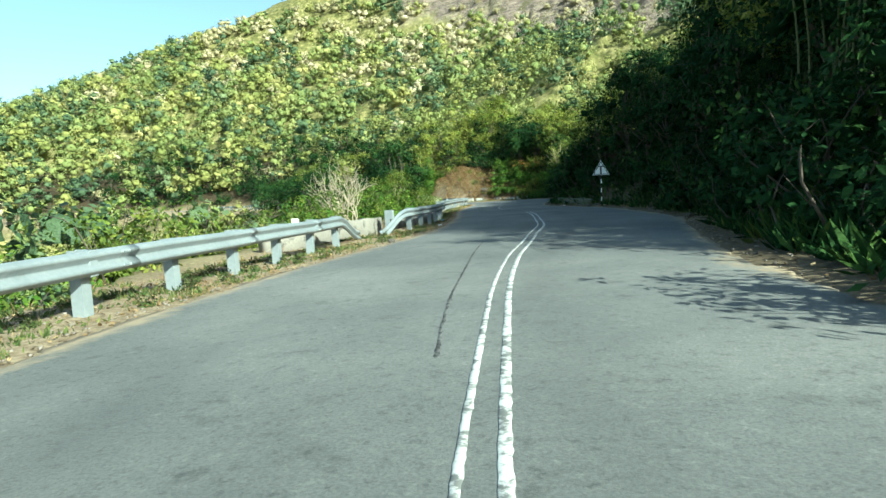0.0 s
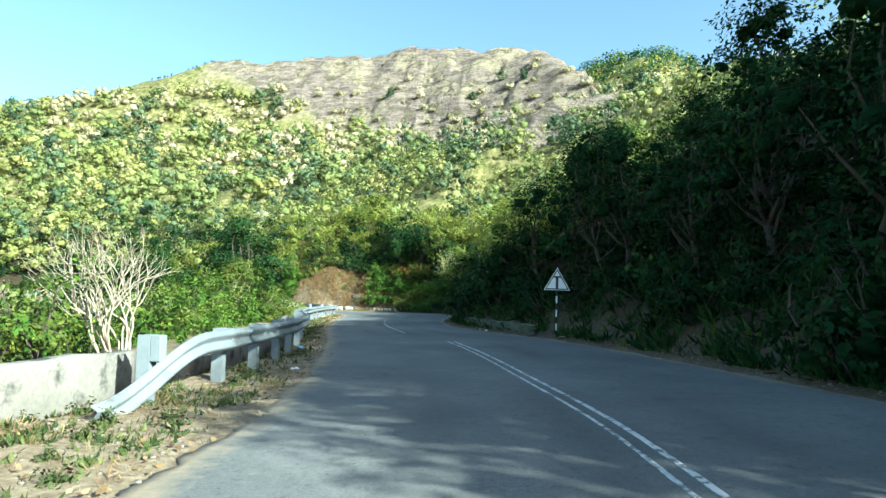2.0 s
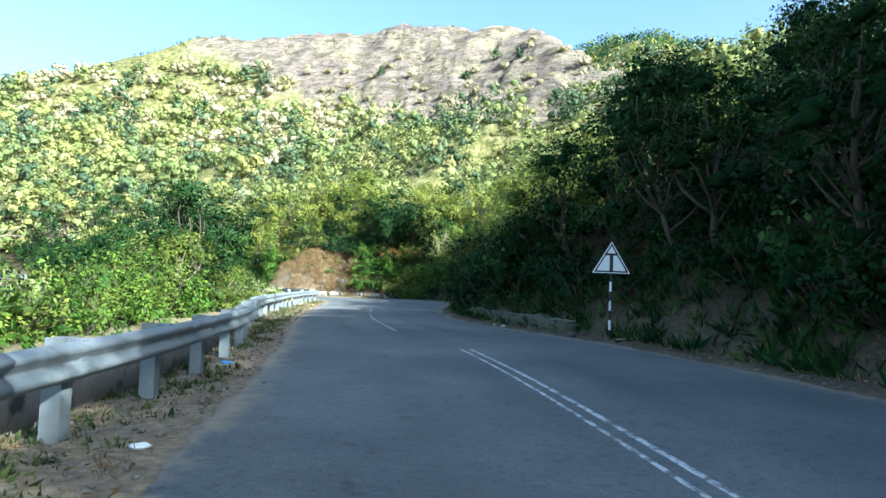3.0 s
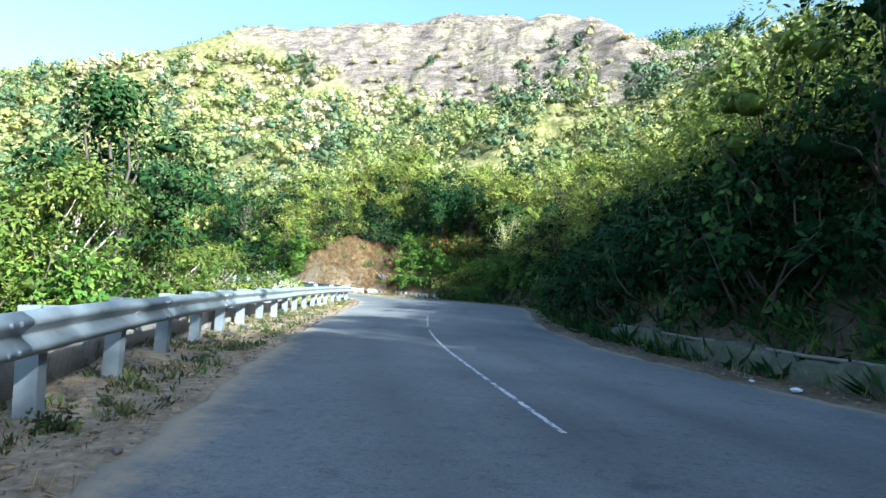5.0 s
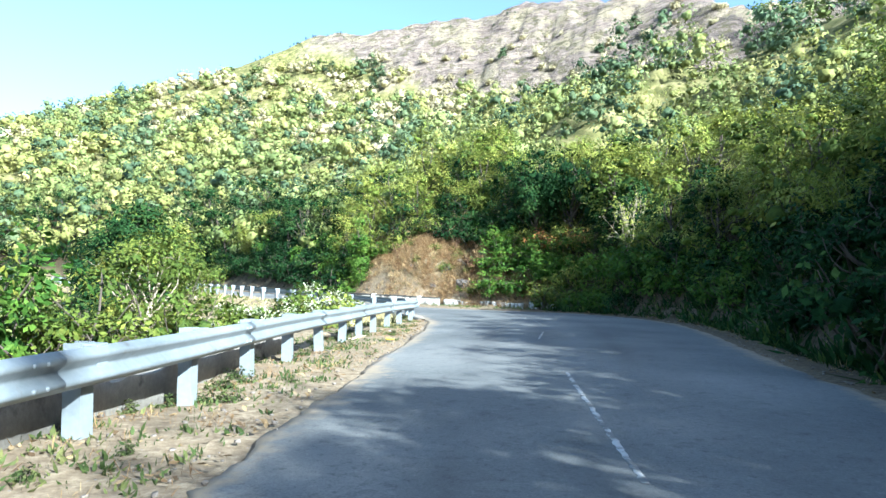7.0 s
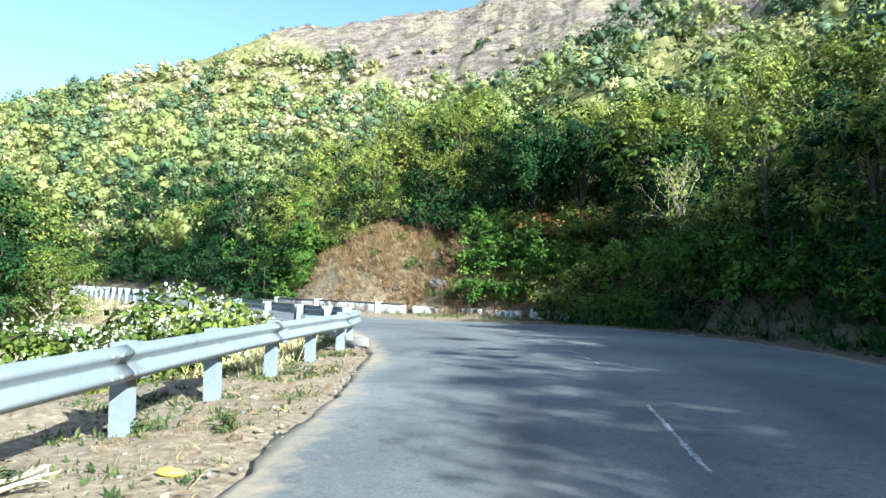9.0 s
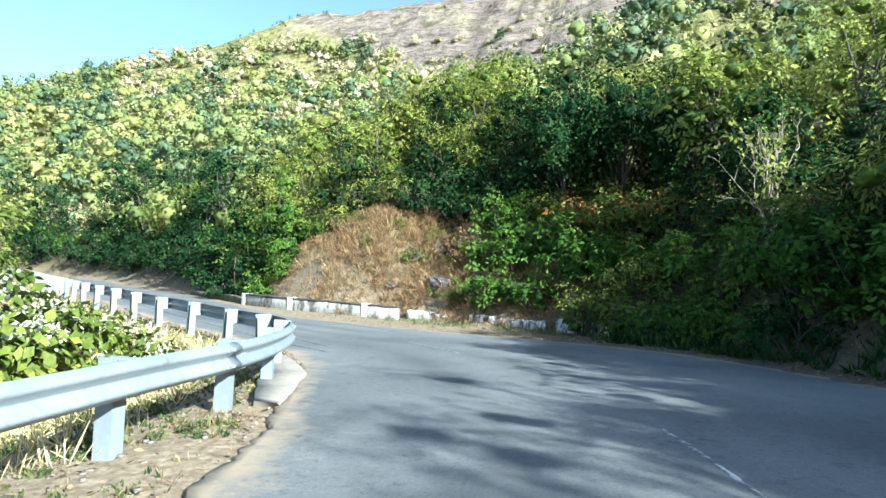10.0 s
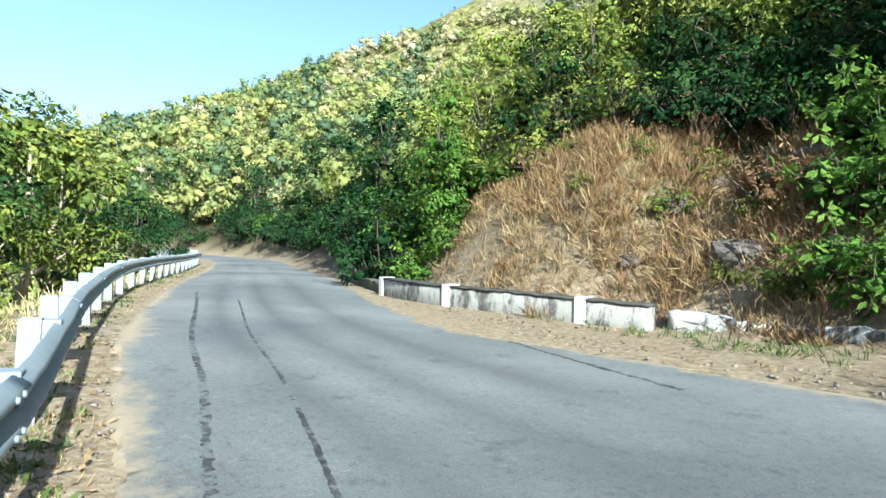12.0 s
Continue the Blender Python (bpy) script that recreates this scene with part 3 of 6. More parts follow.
def on_road(u, f, lift=0.0):
    """A place on the road: index u along it, share f of the way from its left edge to its right."""
    l, r = edge_at(np.asarray(u, float))
    f = np.asarray(f, float)[..., None]
    p = l + (r - l) * f
    crown = 0.05 * (1 - (2 * f[..., 0] - 1) ** 2)
    return np.concatenate([p, (road_z(u) + crown + lift)[..., None]], -1)


def build_road():
    u = np.concatenate([np.linspace(1, 4, 40, endpoint=False), np.linspace(4, 24, 900, endpoint=False), np.linspace(24, 29, 90)])
    share = np.array([0, 0, 0.012, 0.05, 0.1, 0.16, 0.21, 0.25, 0.29, 0.34, 0.38, 0.42, 0.46, 0.52, 0.57, 0.62, 0.67, 0.75, 0.84, 0.9, 0.95, 0.988, 1, 1])
    last = len(share) - 1
    rows = []
    for k, f in enumerate(share):
        p = on_road(u, np.full(len(u), f))
        if k in (0, 1, last - 1, last):
            side = -1 if k < 5 else 1
            l, r = edge_at(u)
            away = unit(r - l) * side
            wob = (0.05 * np.sin(u * 7.0 + 2 * side) + 0.03 * np.sin(u * 23.7 + side) + np.random.default_rng(3 + side).normal(size=len(u)) * 0.025)[:, None]
            p[:, :2] += away * (wob + (0.03 if k in (0, last) else 0))
            if k in (0, last):
                p[:, 2] -= 0.12
        rows.append(p)
    v = np.stack(rows, 1)
    n, m = v.shape[:2]
    i, j = np.meshgrid(np.arange(n - 1), np.arange(m - 1), indexing="ij")
    q = np.stack([i * m + j, i * m + j + 1, (i + 1) * m + j + 1, (i + 1) * m + j], -1).reshape(-1, 4)
    me = mesh_np("road", v.reshape(-1, 3), q, M_ASPHALT, smooth_shade=True)
    f = np.array(share)
    dust = np.interp(np.minimum(f, 1 - f), [0, 0.012, 0.05, 0.13, 0.5], [0.95, 0.78, 0.52, 0.20, 0.0])
    dust = np.tile(dust, (n, 1)) + 0.12 * wave(v[..., 0], v[..., 1], 6, 61)
    tracks = np.exp(-(((f - 0.25) / 0.045) ** 2)) + np.exp(-(((f - 0.42) / 0.045) ** 2)) + np.exp(-(((f - 0.62) / 0.05) ** 2))
    wheel = np.tile(tracks, (n, 1)) * (0.30 + 0.3 * wave(v[..., 0], v[..., 1], 14, 62)).clip(0, 0.7)
    for key, val in (("dust", dust), ("wheel", wheel)):
        me.attributes.new(key, "FLOAT", "POINT").data.foreach_set("value", np.asarray(val, np.float32).ravel())
    return me


thing("road", "worn grey asphalt road with patched and cracked surface", "road", kind="structure", data=build_road())


def ribbon(us, fs, width, lift, rng, ragged=0.2):
    """A thin strip lying on the road, with uneven edges and some thickness."""
    p = on_road(us, fs, lift)
    t = unit(np.gradient(p, axis=0))
    side = np.stack([t[:, 1], -t[:, 0], 0 * t[:, 0]], -1)
    w = width * (1 + ragged * rng.uniform(-1, 1, (2, len(us), 1)))
    a, b = p - side * w[0] / 2, p + side * w[1] / 2
    c = (a + b) / 2
    v = np.stack([a - [0, 0, lift * 0.7], a + (c - a) * 0.12, b + (c - b) * 0.12, b - [0, 0, lift * 0.7]], 1).reshape(-1, 3)
    n = len(us)
    i, j = np.meshgrid(np.arange(n - 1), np.arange(3), indexing="ij")
    return v, np.stack([i * 4 + j, i * 4 + j + 1, i * 4 + j + 5, i * 4 + j + 4], -1).reshape(-1, 4)


def share_at(x, y):
    """The share across the road and the index along it of a place."""
    us = np.linspace(3, 27, 2400)
    l, r = edge_at(us)
    d = r - l
    f = ((np.array([x, y]) - l) * d).sum(1) / (d**2).sum(1)
    off = np.hypot(*((l + d * f[:, None]) - [x, y]).T)
    k = off.argmin()
    return us[k], f[k]


def road_line(name, places, width, lift, material, label, category, seed, ragged=0.2):
    rng = np.random.default_rng(seed)
    uf = np.array([share_at(*p) for p in places])
    us = np.arange(uf[0, 0], uf[-1, 0], 0.012)
    fs = np.interp(us, uf[:, 0], uf[:, 1])
    w = min(30, len(fs) // 3)
    fs = np.convolve(np.pad(fs, w, mode="reflect", reflect_type="odd"), np.ones(2 * w + 1) / (2 * w + 1), "valid")
    h = Heap()
    h.add(*ribbon(us, fs, width, lift, rng, ragged))
    return thing(name, label, category, kind="structure", data=h.mesh(name, material))


CENTRE_A = [(3.85, -8.2), (3.36, -5.2), (2.8, -1.6), (2.4, 3.1), (2.12, 6.5), (1.72, 11), (1.25, 14.2), (0.55, 18.5), (-0.15, 21.8)]
road_line("centre_line", [(x - 0.09, y) for x, y in CENTRE_A], 0.048, 0.005, M_PAINT, "worn white painted line along the middle of the road", "road marking", 1, 0.2)
road_line("centre_line", [(x + 0.1, y) for x, y in CENTRE_A], 0.064, 0.005, M_PAINT, "worn white painted line along the middle of the road", "road marking", 2, 0.15)
road_line("centre_line", [(-2.0, 26.3), (-2.2, 27.1), (-2.7, 29.1), (-3.5, 32.3), (-4.2, 36)], 0.048, 0.005, M_PAINT, "worn single white line along the middle of the road", "road marking", 3, 0.35)
road_line("centre_line", [(-4.4, 37.3), (-4.75, 40), (-5.1, 42.6)], 0.05, 0.005, M_FADED, "faded white line along the middle of the road", "road marking", 4, 0.5)
road_line("centre_line", [(-6.0, 48.6), (-6.1, 51.2)], 0.045, 0.005, M_FADED, "faded white line along the middle of the road", "road marking", 51, 0.6)
road_line("centre_line", [(-10.2, 63.8), (-11.9, 65.8)], 0.028, 0.005, M_FADED, "faded white line along the middle of the road", "road marking", 52, 0.6)
road_line("centre_line", [(-6.4, 54.9), (-6.9, 57.5)], 0.045, 0.005, M_FADED, "faded white line along the middle of the road", "road marking", 5, 0.6)
road_line("road_crack", [(-12.9, 63.0), (-14.5, 64.15), (-15.5, 64.95), (-18.0, 66.85), (-22.3, 70.2), (-25.9, 72.9)], 0.07, 0.003, M_CRACK, "crumbling dark joint along the asphalt", "road crack", 6, 0.5)
road_line("road_crack", [(-13.2, 63.9), (-14.1, 64.65), (-15.2, 65.65), (-17.4, 67.4), (-21.7, 70.8), (-23.4, 72.1)], 0.045, 0.003, M_CRACK, "dark crack along the asphalt", "road crack", 7, 0.4)
road_line("road_crack", [(3.05, -5.8), (2.6, -3.8), (2.15, -1.2), (1.77, 1.0), (1.3, 4.0)], 0.03, 0.003, M_CRACK, "dark seam along the asphalt", "road crack", 8, 0.7)
road_line("road_crack", [(-13.2, 69.2), (-15.2, 70.6), (-17.3, 72.0)], 0.08, 0.003, M_CRACK, "dark tyre-worn seam near the road edge", "road crack", 9, 0.8)


# ---------------------------------------------------------------- crash barriers
W_BEAM = [(0.0, 0.155), (0.010, 0.151), (0.070, 0.112), (0.080, 0.098), (0.080, 0.078), (0.070, 0.062), (0.014, 0.012), (0.010, 0.0), (0.014, -0.012), (0.070, -0.062), (0.080, -0.078), (0.080, -0.098), (0.070, -0.112), (0.010, -0.151), (0.0, -0.155)]


def ground_at(x, y):
    return float(height([x], [y])[0][0])


def beam_mesh(name, pts):
    """A W-section beam along pts (x, y, z of its middle), bulging to the right of the way."""
    pts = np.asarray(pts, float)
    t = unit(np.gradient(pts, axis=0))
    side = unit(np.stack([t[:, 1], -t[:, 0], 0 * t[:, 0]], -1))
    prof = np.array(W_BEAM)
    back = prof[::-1] - [0.006, 0.0]
    loop = np.vstack([prof, back])
    v = pts[:, None] + side[:, None] * loop[None, :, :1] + np.array([0, 0, 1.0]) * loop[None, :, 1:]
    n, m = v.shape[:2]
    i, j = np.meshgrid(np.arange(n - 1), np.arange(m), indexing="ij")
    k = (j + 1) % m
    q = np.stack([i * m + j, (i + 1) * m + j, (i + 1) * m + k, i * m + k], -1).reshape(-1, 4)
    half = len(prof)
    caps = []
    for base, flip in ((0, False), ((n - 1) * m, True)):
        for a in range(half - 1):
            c = [base + a, base + a + 1, base + m - 2 - a, base + m - 1 - a]
            caps.append(c[::-1] if flip else c)
    return mesh_np(name, v.reshape(-1, 3), np.vstack([q, caps]), M_RAIL, smooth_shade=False)


def box_bm(sx, sy, sz, at=(0, 0, 0), bevel=0.0):
    bm = bmesh.new()
    bmesh.ops.create_cube(bm, size=1, matrix=Matrix.Translation(at) @ Matrix.Diagonal((sx, sy, sz, 1)))
    if bevel:
        bmesh.ops.bevel(bm, geom=bm.edges[:], offset=bevel, segments=1, affect="EDGES")
    return bm


def bm_mesh(name, bm, material):
    me = bpy.data.meshes.new(name)
    bm.to_mesh(me)
    bm.free()
    me.materials.append(material)
    return me


def post_mesh(top=0.785, deep=0.35):
    """An open channel post with lips, its web to the road; x is across the way, away from the road at -x."""
    outer = [(-0.15, 0.055), (-0.15, 0.085), (0.006, 0.085), (0.006, -0.085), (-0.15, -0.085), (-0.15, -0.055)]
    inner = [(-0.138, -0.055), (-0.138, -0.073), (-0.006, -0.073), (-0.006, 0.073), (-0.138, 0.073), (-0.138, 0.055)]
    bm = bmesh.new()
    low, high = ([bm.verts.new((a, b, z)) for a, b in outer + inner] for z in (-deep, top))
    for k in range(12):
        n = (k + 1) % 12
        bm.faces.new((low[k], high[k], high[n], low[n]))
    for k in range(5):
        bm.faces.new((high[k], high[11 - k], high[10 - k], high[k + 1]))
    bmesh.ops.recalc_face_normals(bm, faces=bm.faces[:])
    return bm_mesh("post", bm, M_POST)


POST = post_mesh()
SPACER = bm_mesh("spacer", box_bm(0.13, 0.15, 0.32, (0.073, 0, 0.62), 0.008), M_POST)
BOLT = mesh_np("bolt", *tube([(-0.004, 0, 0), (0.012, 0, 0), (0.014, 0, 0)], [0.022, 0.019, 0.0008], 6), M_RAIL)


def barrier(line, label, spacing=2.0, sink_start=0.0, sink_end=0.0, first=0.0, seed=0, top=0.775):
    """A crash barrier along line (x, y): posts every 2 m, beams in 4 m lengths that overlap, ends bent down where sunk."""
    rng = np.random.default_rng(seed)
    pts, _ = spline(line, 0.1)
    s = np.r_[0, np.cumsum(np.hypot(*np.diff(pts, axis=0).T))]
    total = s[-1]
    _, _, il = nearest(EDGE_L, IDX_L, pts[:, 0], pts[:, 1])
    zg = road_z(il)
    sag = np.interp(s, np.linspace(0, total, 12), rng.uniform(-0.015, 0.015, 12))
    mid = zg + top - 0.155 + sag
    if sink_start:
        mid = mid - 0.62 * (1 - smooth(0, sink_start, s))
    if sink_end:
        mid = mid - 0.50 * smooth(total - sink_end, total, s)
    ob = thing("crash_barrier", label, "crash barrier", group="roadside crash barriers")
    ob.location = (*line[0], float(zg[0]))
    base = Vector(ob.location)

    def at(d):
        return np.array([np.interp(d, s, pts[:, 0]), np.interp(d, s, pts[:, 1]), np.interp(d, s, mid)])

    n = max(1, round(total / 4))
    cuts = np.linspace(0, total, n + 1)
    for a, b in zip(cuts[:-1], cuts[1:]):
        ds = np.linspace(a, min(b + 0.25, total), max(4, int((b - a) / 0.25)) + 1)
        p = np.array([at(d) for d in ds])
        t = unit(np.gradient(p, axis=0))
        lift = 0.125 + 0.003 * ((ds > b).astype(float))
        p[:, :2] += np.stack([t[:, 1], -t[:, 0]], -1) * lift[:, None]
        beam = part("beam", beam_mesh("beam", p - np.array(base)), ob)
        end, way = p[-2] - np.array(base), t[-2]
        for along in (-0.07, 0.07):
            for up in (0.088, -0.088):
                bolt = part("bolt", BOLT, beam)
                side = np.array([way[1], -way[0], 0]) * 0.082
                bolt.matrix_basis = Matrix.Translation(Vector(end + way * along + side + [0, 0, up])) @ Matrix.Rotation(math.atan2(way[1], way[0]) - math.pi / 2, 4, "Z")
    d = first
    while d < total - 0.2:
        c, h = at(d), at(min(d + 0.1, total))
        ang = math.atan2(h[1] - c[1], h[0] - c[0]) - math.pi / 2
        if c[2] - np.interp(d, s, zg) > 0.3:
            m = Matrix.Translation(Vector((c[0], c[1], np.interp(d, s, zg))) - base) @ Matrix.Rotation(ang, 4, "Z") @ Matrix.Rotation(rng.normal() * 0.025, 4, "Y") @ Matrix.Rotation(rng.normal() * 0.025, 4, "X")
            p = part("post", POST, ob)
            p.matrix_basis = m
            part("spacer", SPACER, p)
        d += spacing
    return ob


barrier([(1.6, -13.5), (-0.6, -8.6), (-1.75, -5), (-2.35, -1), (-2.75, 2), (-3.05, 4.5), (-3.3, 6.6), (-3.55, 8.1)], "grey-white steel crash barrier with its end bent down to the grass", sink_end=2.0, seed=1, first=0.6)
BARRIER_B = [(-3.3, 9.2), (-3.25, 11), (-3.18, 12.36), (-3.33, 14.35), (-3.7, 17.3), (-4.6, 22), (-6.2, 27), (-7.4, 31.2), (-8.35, 35.13), (-9.04, 39.03), (-9.8, 42.95), (-10.39, 46.9), (-11.02, 50.9), (-11.44, 54.84), (-11.6, 57), (-12.05, 58.9), (-12.75, 60.6), (-13.75, 62.1), (-15.2, 63.4), (-17.5, 64.9), (-20.6, 66.9), (-26.5, 71.2), (-33.5, 77.4), (-40, 83.3), (-46.4, 88.9)]
barrier(BARRIER_B, "long steel crash barrier with white posts round the bend", sink_start=2.6, seed=2, first=1.35, spacing=1.976)
barrier([(-50, 91.5), (-56, 96), (-64, 100.4), (-76, 104.3)], "far steel crash barrier with white posts", seed=3, first=0.5)


# ---------------------------------------------------------------- masonry
def stone_mesh(seed, sx, sy, sz, rough=0.12, cuts=2):
    rng = np.random.default_rng(seed)
    bm = bmesh.new()
    bmesh.ops.create_cube(bm, size=1)
    bmesh.ops.subdivide_edges(bm, edges=bm.edges[:], cuts=cuts, use_grid_fill=True)
    for v in bm.verts:
        c = v.co * 2
        r = max(abs(c.x), abs(c.y), abs(c.z))
        k = (r / max(c.length, 1e-6)) ** 0.45
        c = c * k * 0.5
        w = 1 + rough * rng.uniform(-1, 1)
        v.co = Vector((c.x * sx * w, c.y * sy * (1 + rough * rng.uniform(-1, 1)), c.z * sz * (1 + rough * rng.uniform(-1, 1))))
    return bm


STONES = [bm_mesh("stone", stone_mesh(k, 1, 0.8, 0.6, 0.16, 4), M_ROCK) for k in range(5)]


def parapet(line, label, high, depth, seed, body_mat, coping=0.0, piers=(), ragged=0.0, low_end=1.0, on_ground=False):
    """A continuous plastered wall along the road's outer edge: body, dark coping, whitewashed piers; ragged: how broken its top is."""
    g = np.random.default_rng(seed)
    pts, _ = spline(line, 0.16)
    s = np.r_[0, np.cumsum(np.hypot(*np.diff(pts, axis=0).T))]
    _, _, ir = nearest(EDGE_R, IDX_R, pts[:, 0], pts[:, 1])
    z0 = height(pts[:, 0], pts[:, 1])[0] if on_ground else road_z(ir) + 0.03
    ob = thing("parapet_wall", label, "low wall", group="roadside low walls")
    ob.location = (*line[0], float(z0[0]))
    base = np.array(ob.location)
    t = unit(np.gradient(pts, axis=0))
    side = np.stack([t[:, 1], -t[:, 0]], -1)
    top = high * np.interp(s, [0, s[-1]], [1.0, low_end]) + g.normal(size=len(s)) * 0.006
    if ragged:
        top = top - ragged * (0.5 + 0.5 * np.sin(s * 2.1 + seed)) * g.uniform(0.2, 1.0, len(s))
    body_top = top - coping

    def sweep(name, prof, mat, lab="", rough=0.008):
        v = []
        for k in range(len(pts)):
            row = [(*(pts[k] + side[k] * (o + g.normal() * rough)), z) for o, z in prof(k)]
            v.append(row)
        v = np.array(v) - base
        n, m = v.shape[:2]
        i, j = np.meshgrid(np.arange(n - 1), np.arange(m), indexing="ij")
        kk = (j + 1) % m
        q = np.stack([i * m + j, i * m + kk, (i + 1) * m + kk, (i + 1) * m + j], -1).reshape(-1, 4)
        h = m // 2
        caps = []
        for b0, flip in ((0, True), ((n - 1) * m, False)):
            for c in range(h - 1):
                f = [b0 + c, b0 + c + 1, b0 + m - 2 - c, b0 + m - 1 - c]
                caps.append(f[::-1] if flip else f)
        part(name, mesh_np(name, v.reshape(-1, 3), np.vstack([q, caps]), mat), ob, lab)

    d = depth / 2
    sweep("body", lambda k: [(-d, z0[k] - 0.4), (-d, z0[k] + body_top[k] * 0.5), (-d * 0.97, z0[k] + body_top[k] - 0.015), (-d * 0.9, z0[k] + body_top[k]), (d * 0.9, z0[k] + body_top[k] + g.normal() * ragged * 0.15), (d * 0.97, z0[k] + body_top[k] - 0.015), (d, z0[k] + body_top[k] * 0.5), (d, z0[k] - 0.4)], body_mat)
    if coping:
        e = d + 0.025
        sweep("coping", lambda k: [(-e, z0[k] + body_top[k] + 0.003), (-e, z0[k] + top[k]), (e, z0[k] + top[k] + g.normal() * 0.006), (e, z0[k] + body_top[k] + 0.003)], M_COPING, "black weathered coping", 0.005)
    for f in piers:
        k = int(np.argmin(np.abs(s / s[-1] - f)))
        bm = box_bm(0.24, depth + 0.08, top[k] + 0.42, (0, 0, top[k] / 2 - 0.19), 0.018)
        p = part("pier", bm_mesh("pier", bm, M_WHITEWASH), ob, "whitewashed pier")
        p.matrix_basis = Matrix.Translation(Vector((*pts[k], z0[k])) - Vector(base)) @ Matrix.Rotation(math.atan2(t[k, 1], t[k, 0]), 4, "Z")
    return ob


# low parapet outside the bend
parapet([(-29.5, 83.0), (-26.8, 80.5), (-24.6, 78.5), (-22.5, 76.7)], "low crumbling end of the parapet below dark bushes", 0.22, 0.3, 21, M_MOSSY, ragged=0.12, low_end=1.6)
parapet([(-22.5, 76.5), (-20.9, 75.6), (-19.4, 75.1), (-17.7, 74.8), (-16.1, 74.55), (-14.7, 74.4)], "stained grey plastered parapet with black coping and white piers", 0.50, 0.32, 22, M_PARAPET, 0.055, (0.02, 0.40, 0.82))
parapet([(-14.5, 75.0), (-13.4, 74.85), (-12.3, 74.7), (-11.2, 74.3), (-10.1, 73.7), (-9.0, 73.0)], "broken low parapet with flaking whitewash", 0.38, 0.32, 23, M_FLAKING, 0.0, (0.62,), 0.16)
parapet([(-8.5, 72.75), (-7.3, 72.0), (-6.1, 71.2), (-5.0, 70.2)], "broken low parapet with flaking whitewash on mossy stone", 0.46, 0.32, 24, M_FLAKING, 0.0, (0.42,), 0.18)
# concrete wall behind the crash barrier
parapet([(-4.8, 5.0), (-4.35, 7.2), (-4.1, 9.0), (-3.95, 11.2)], "pale concrete wall behind the barrier gap", 0.62, 0.30, 14, M_CONCRETE, 0.0, (), 0.06, on_ground=True)
parapet([(-3.85, 12.5), (-4.1, 15.2), (-4.45, 18.2), (-5.0, 21.2)], "stained concrete wall behind the crash barrier", 0.38, 0.28, 15, M_CONCRETE, 0.0, (), 0.06, on_ground=True)
parapet([(-8.3, 33.2), (-9.1, 36.6), (-9.7, 39.4), (-10.4, 42.4), (-10.9, 45.2)], "stained concrete wall behind the crash barrier", 0.38, 0.28, 16, M_CONCRETE, 0.0, (), 0.06, on_ground=True)
parapet([(-5.1, 21.5), (-6.0, 24.4), (-7.0, 27.5), (-8.1, 31.0), (-8.5, 32.9)], "stained concrete wall behind the crash barrier", 0.40, 0.28, 17, M_CONCRETE, 0.0, (), 0.06, on_ground=True)
# mossy stone edge at the foot of the shaded hillside, a pipe along its top
MOSSY = [(2.75, 26.8), (2.15, 28.6), (1.55, 30.2), (0.95, 32.2), (0.4, 34.4), (0.05, 36.6)]
parapet(MOSSY, "mossy rubble wall at the foot of the hillside", 0.40, 0.34, 25, M_MOSSY, ragged=0.2)


def water_pipe():
    pts, _ = spline(MOSSY, 0.4)
    g = np.random.default_rng(8)
    z = np.array([max(ground_at(x + 0.1, y), 0.33) + 0.05 for x, y in pts])
    z = np.convolve(np.pad(z, 3, mode="edge"), np.ones(7) / 7, "valid") + g.normal(size=len(z)) * 0.008
    v, q = tube(np.c_[pts[:, 0] + 0.05, pts[:, 1], z], np.full(len(pts), 0.028), 8)
    thing("water_pipe", "dusty water pipe lying along the mossy wall", "pipe", data=mesh_np("water_pipe", v, q, M_PIPE, smooth_shade=True))


water_pipe()


def concrete_post(x, y, high, label):
    ob = thing("guide_post", label, "guide post", data=bm_mesh("guide_post", box_bm(0.2, 0.2, high + 0.5, (0, 0, high / 2 - 0.25), 0.03), M_WHITEWASH))
    ob.matrix_world = pose(x, y, ground_at(x, y), 0, 2, 12)


concrete_post(-5.2, 7.5, 0.78, "whitewashed concrete guide post behind the crash barrier")


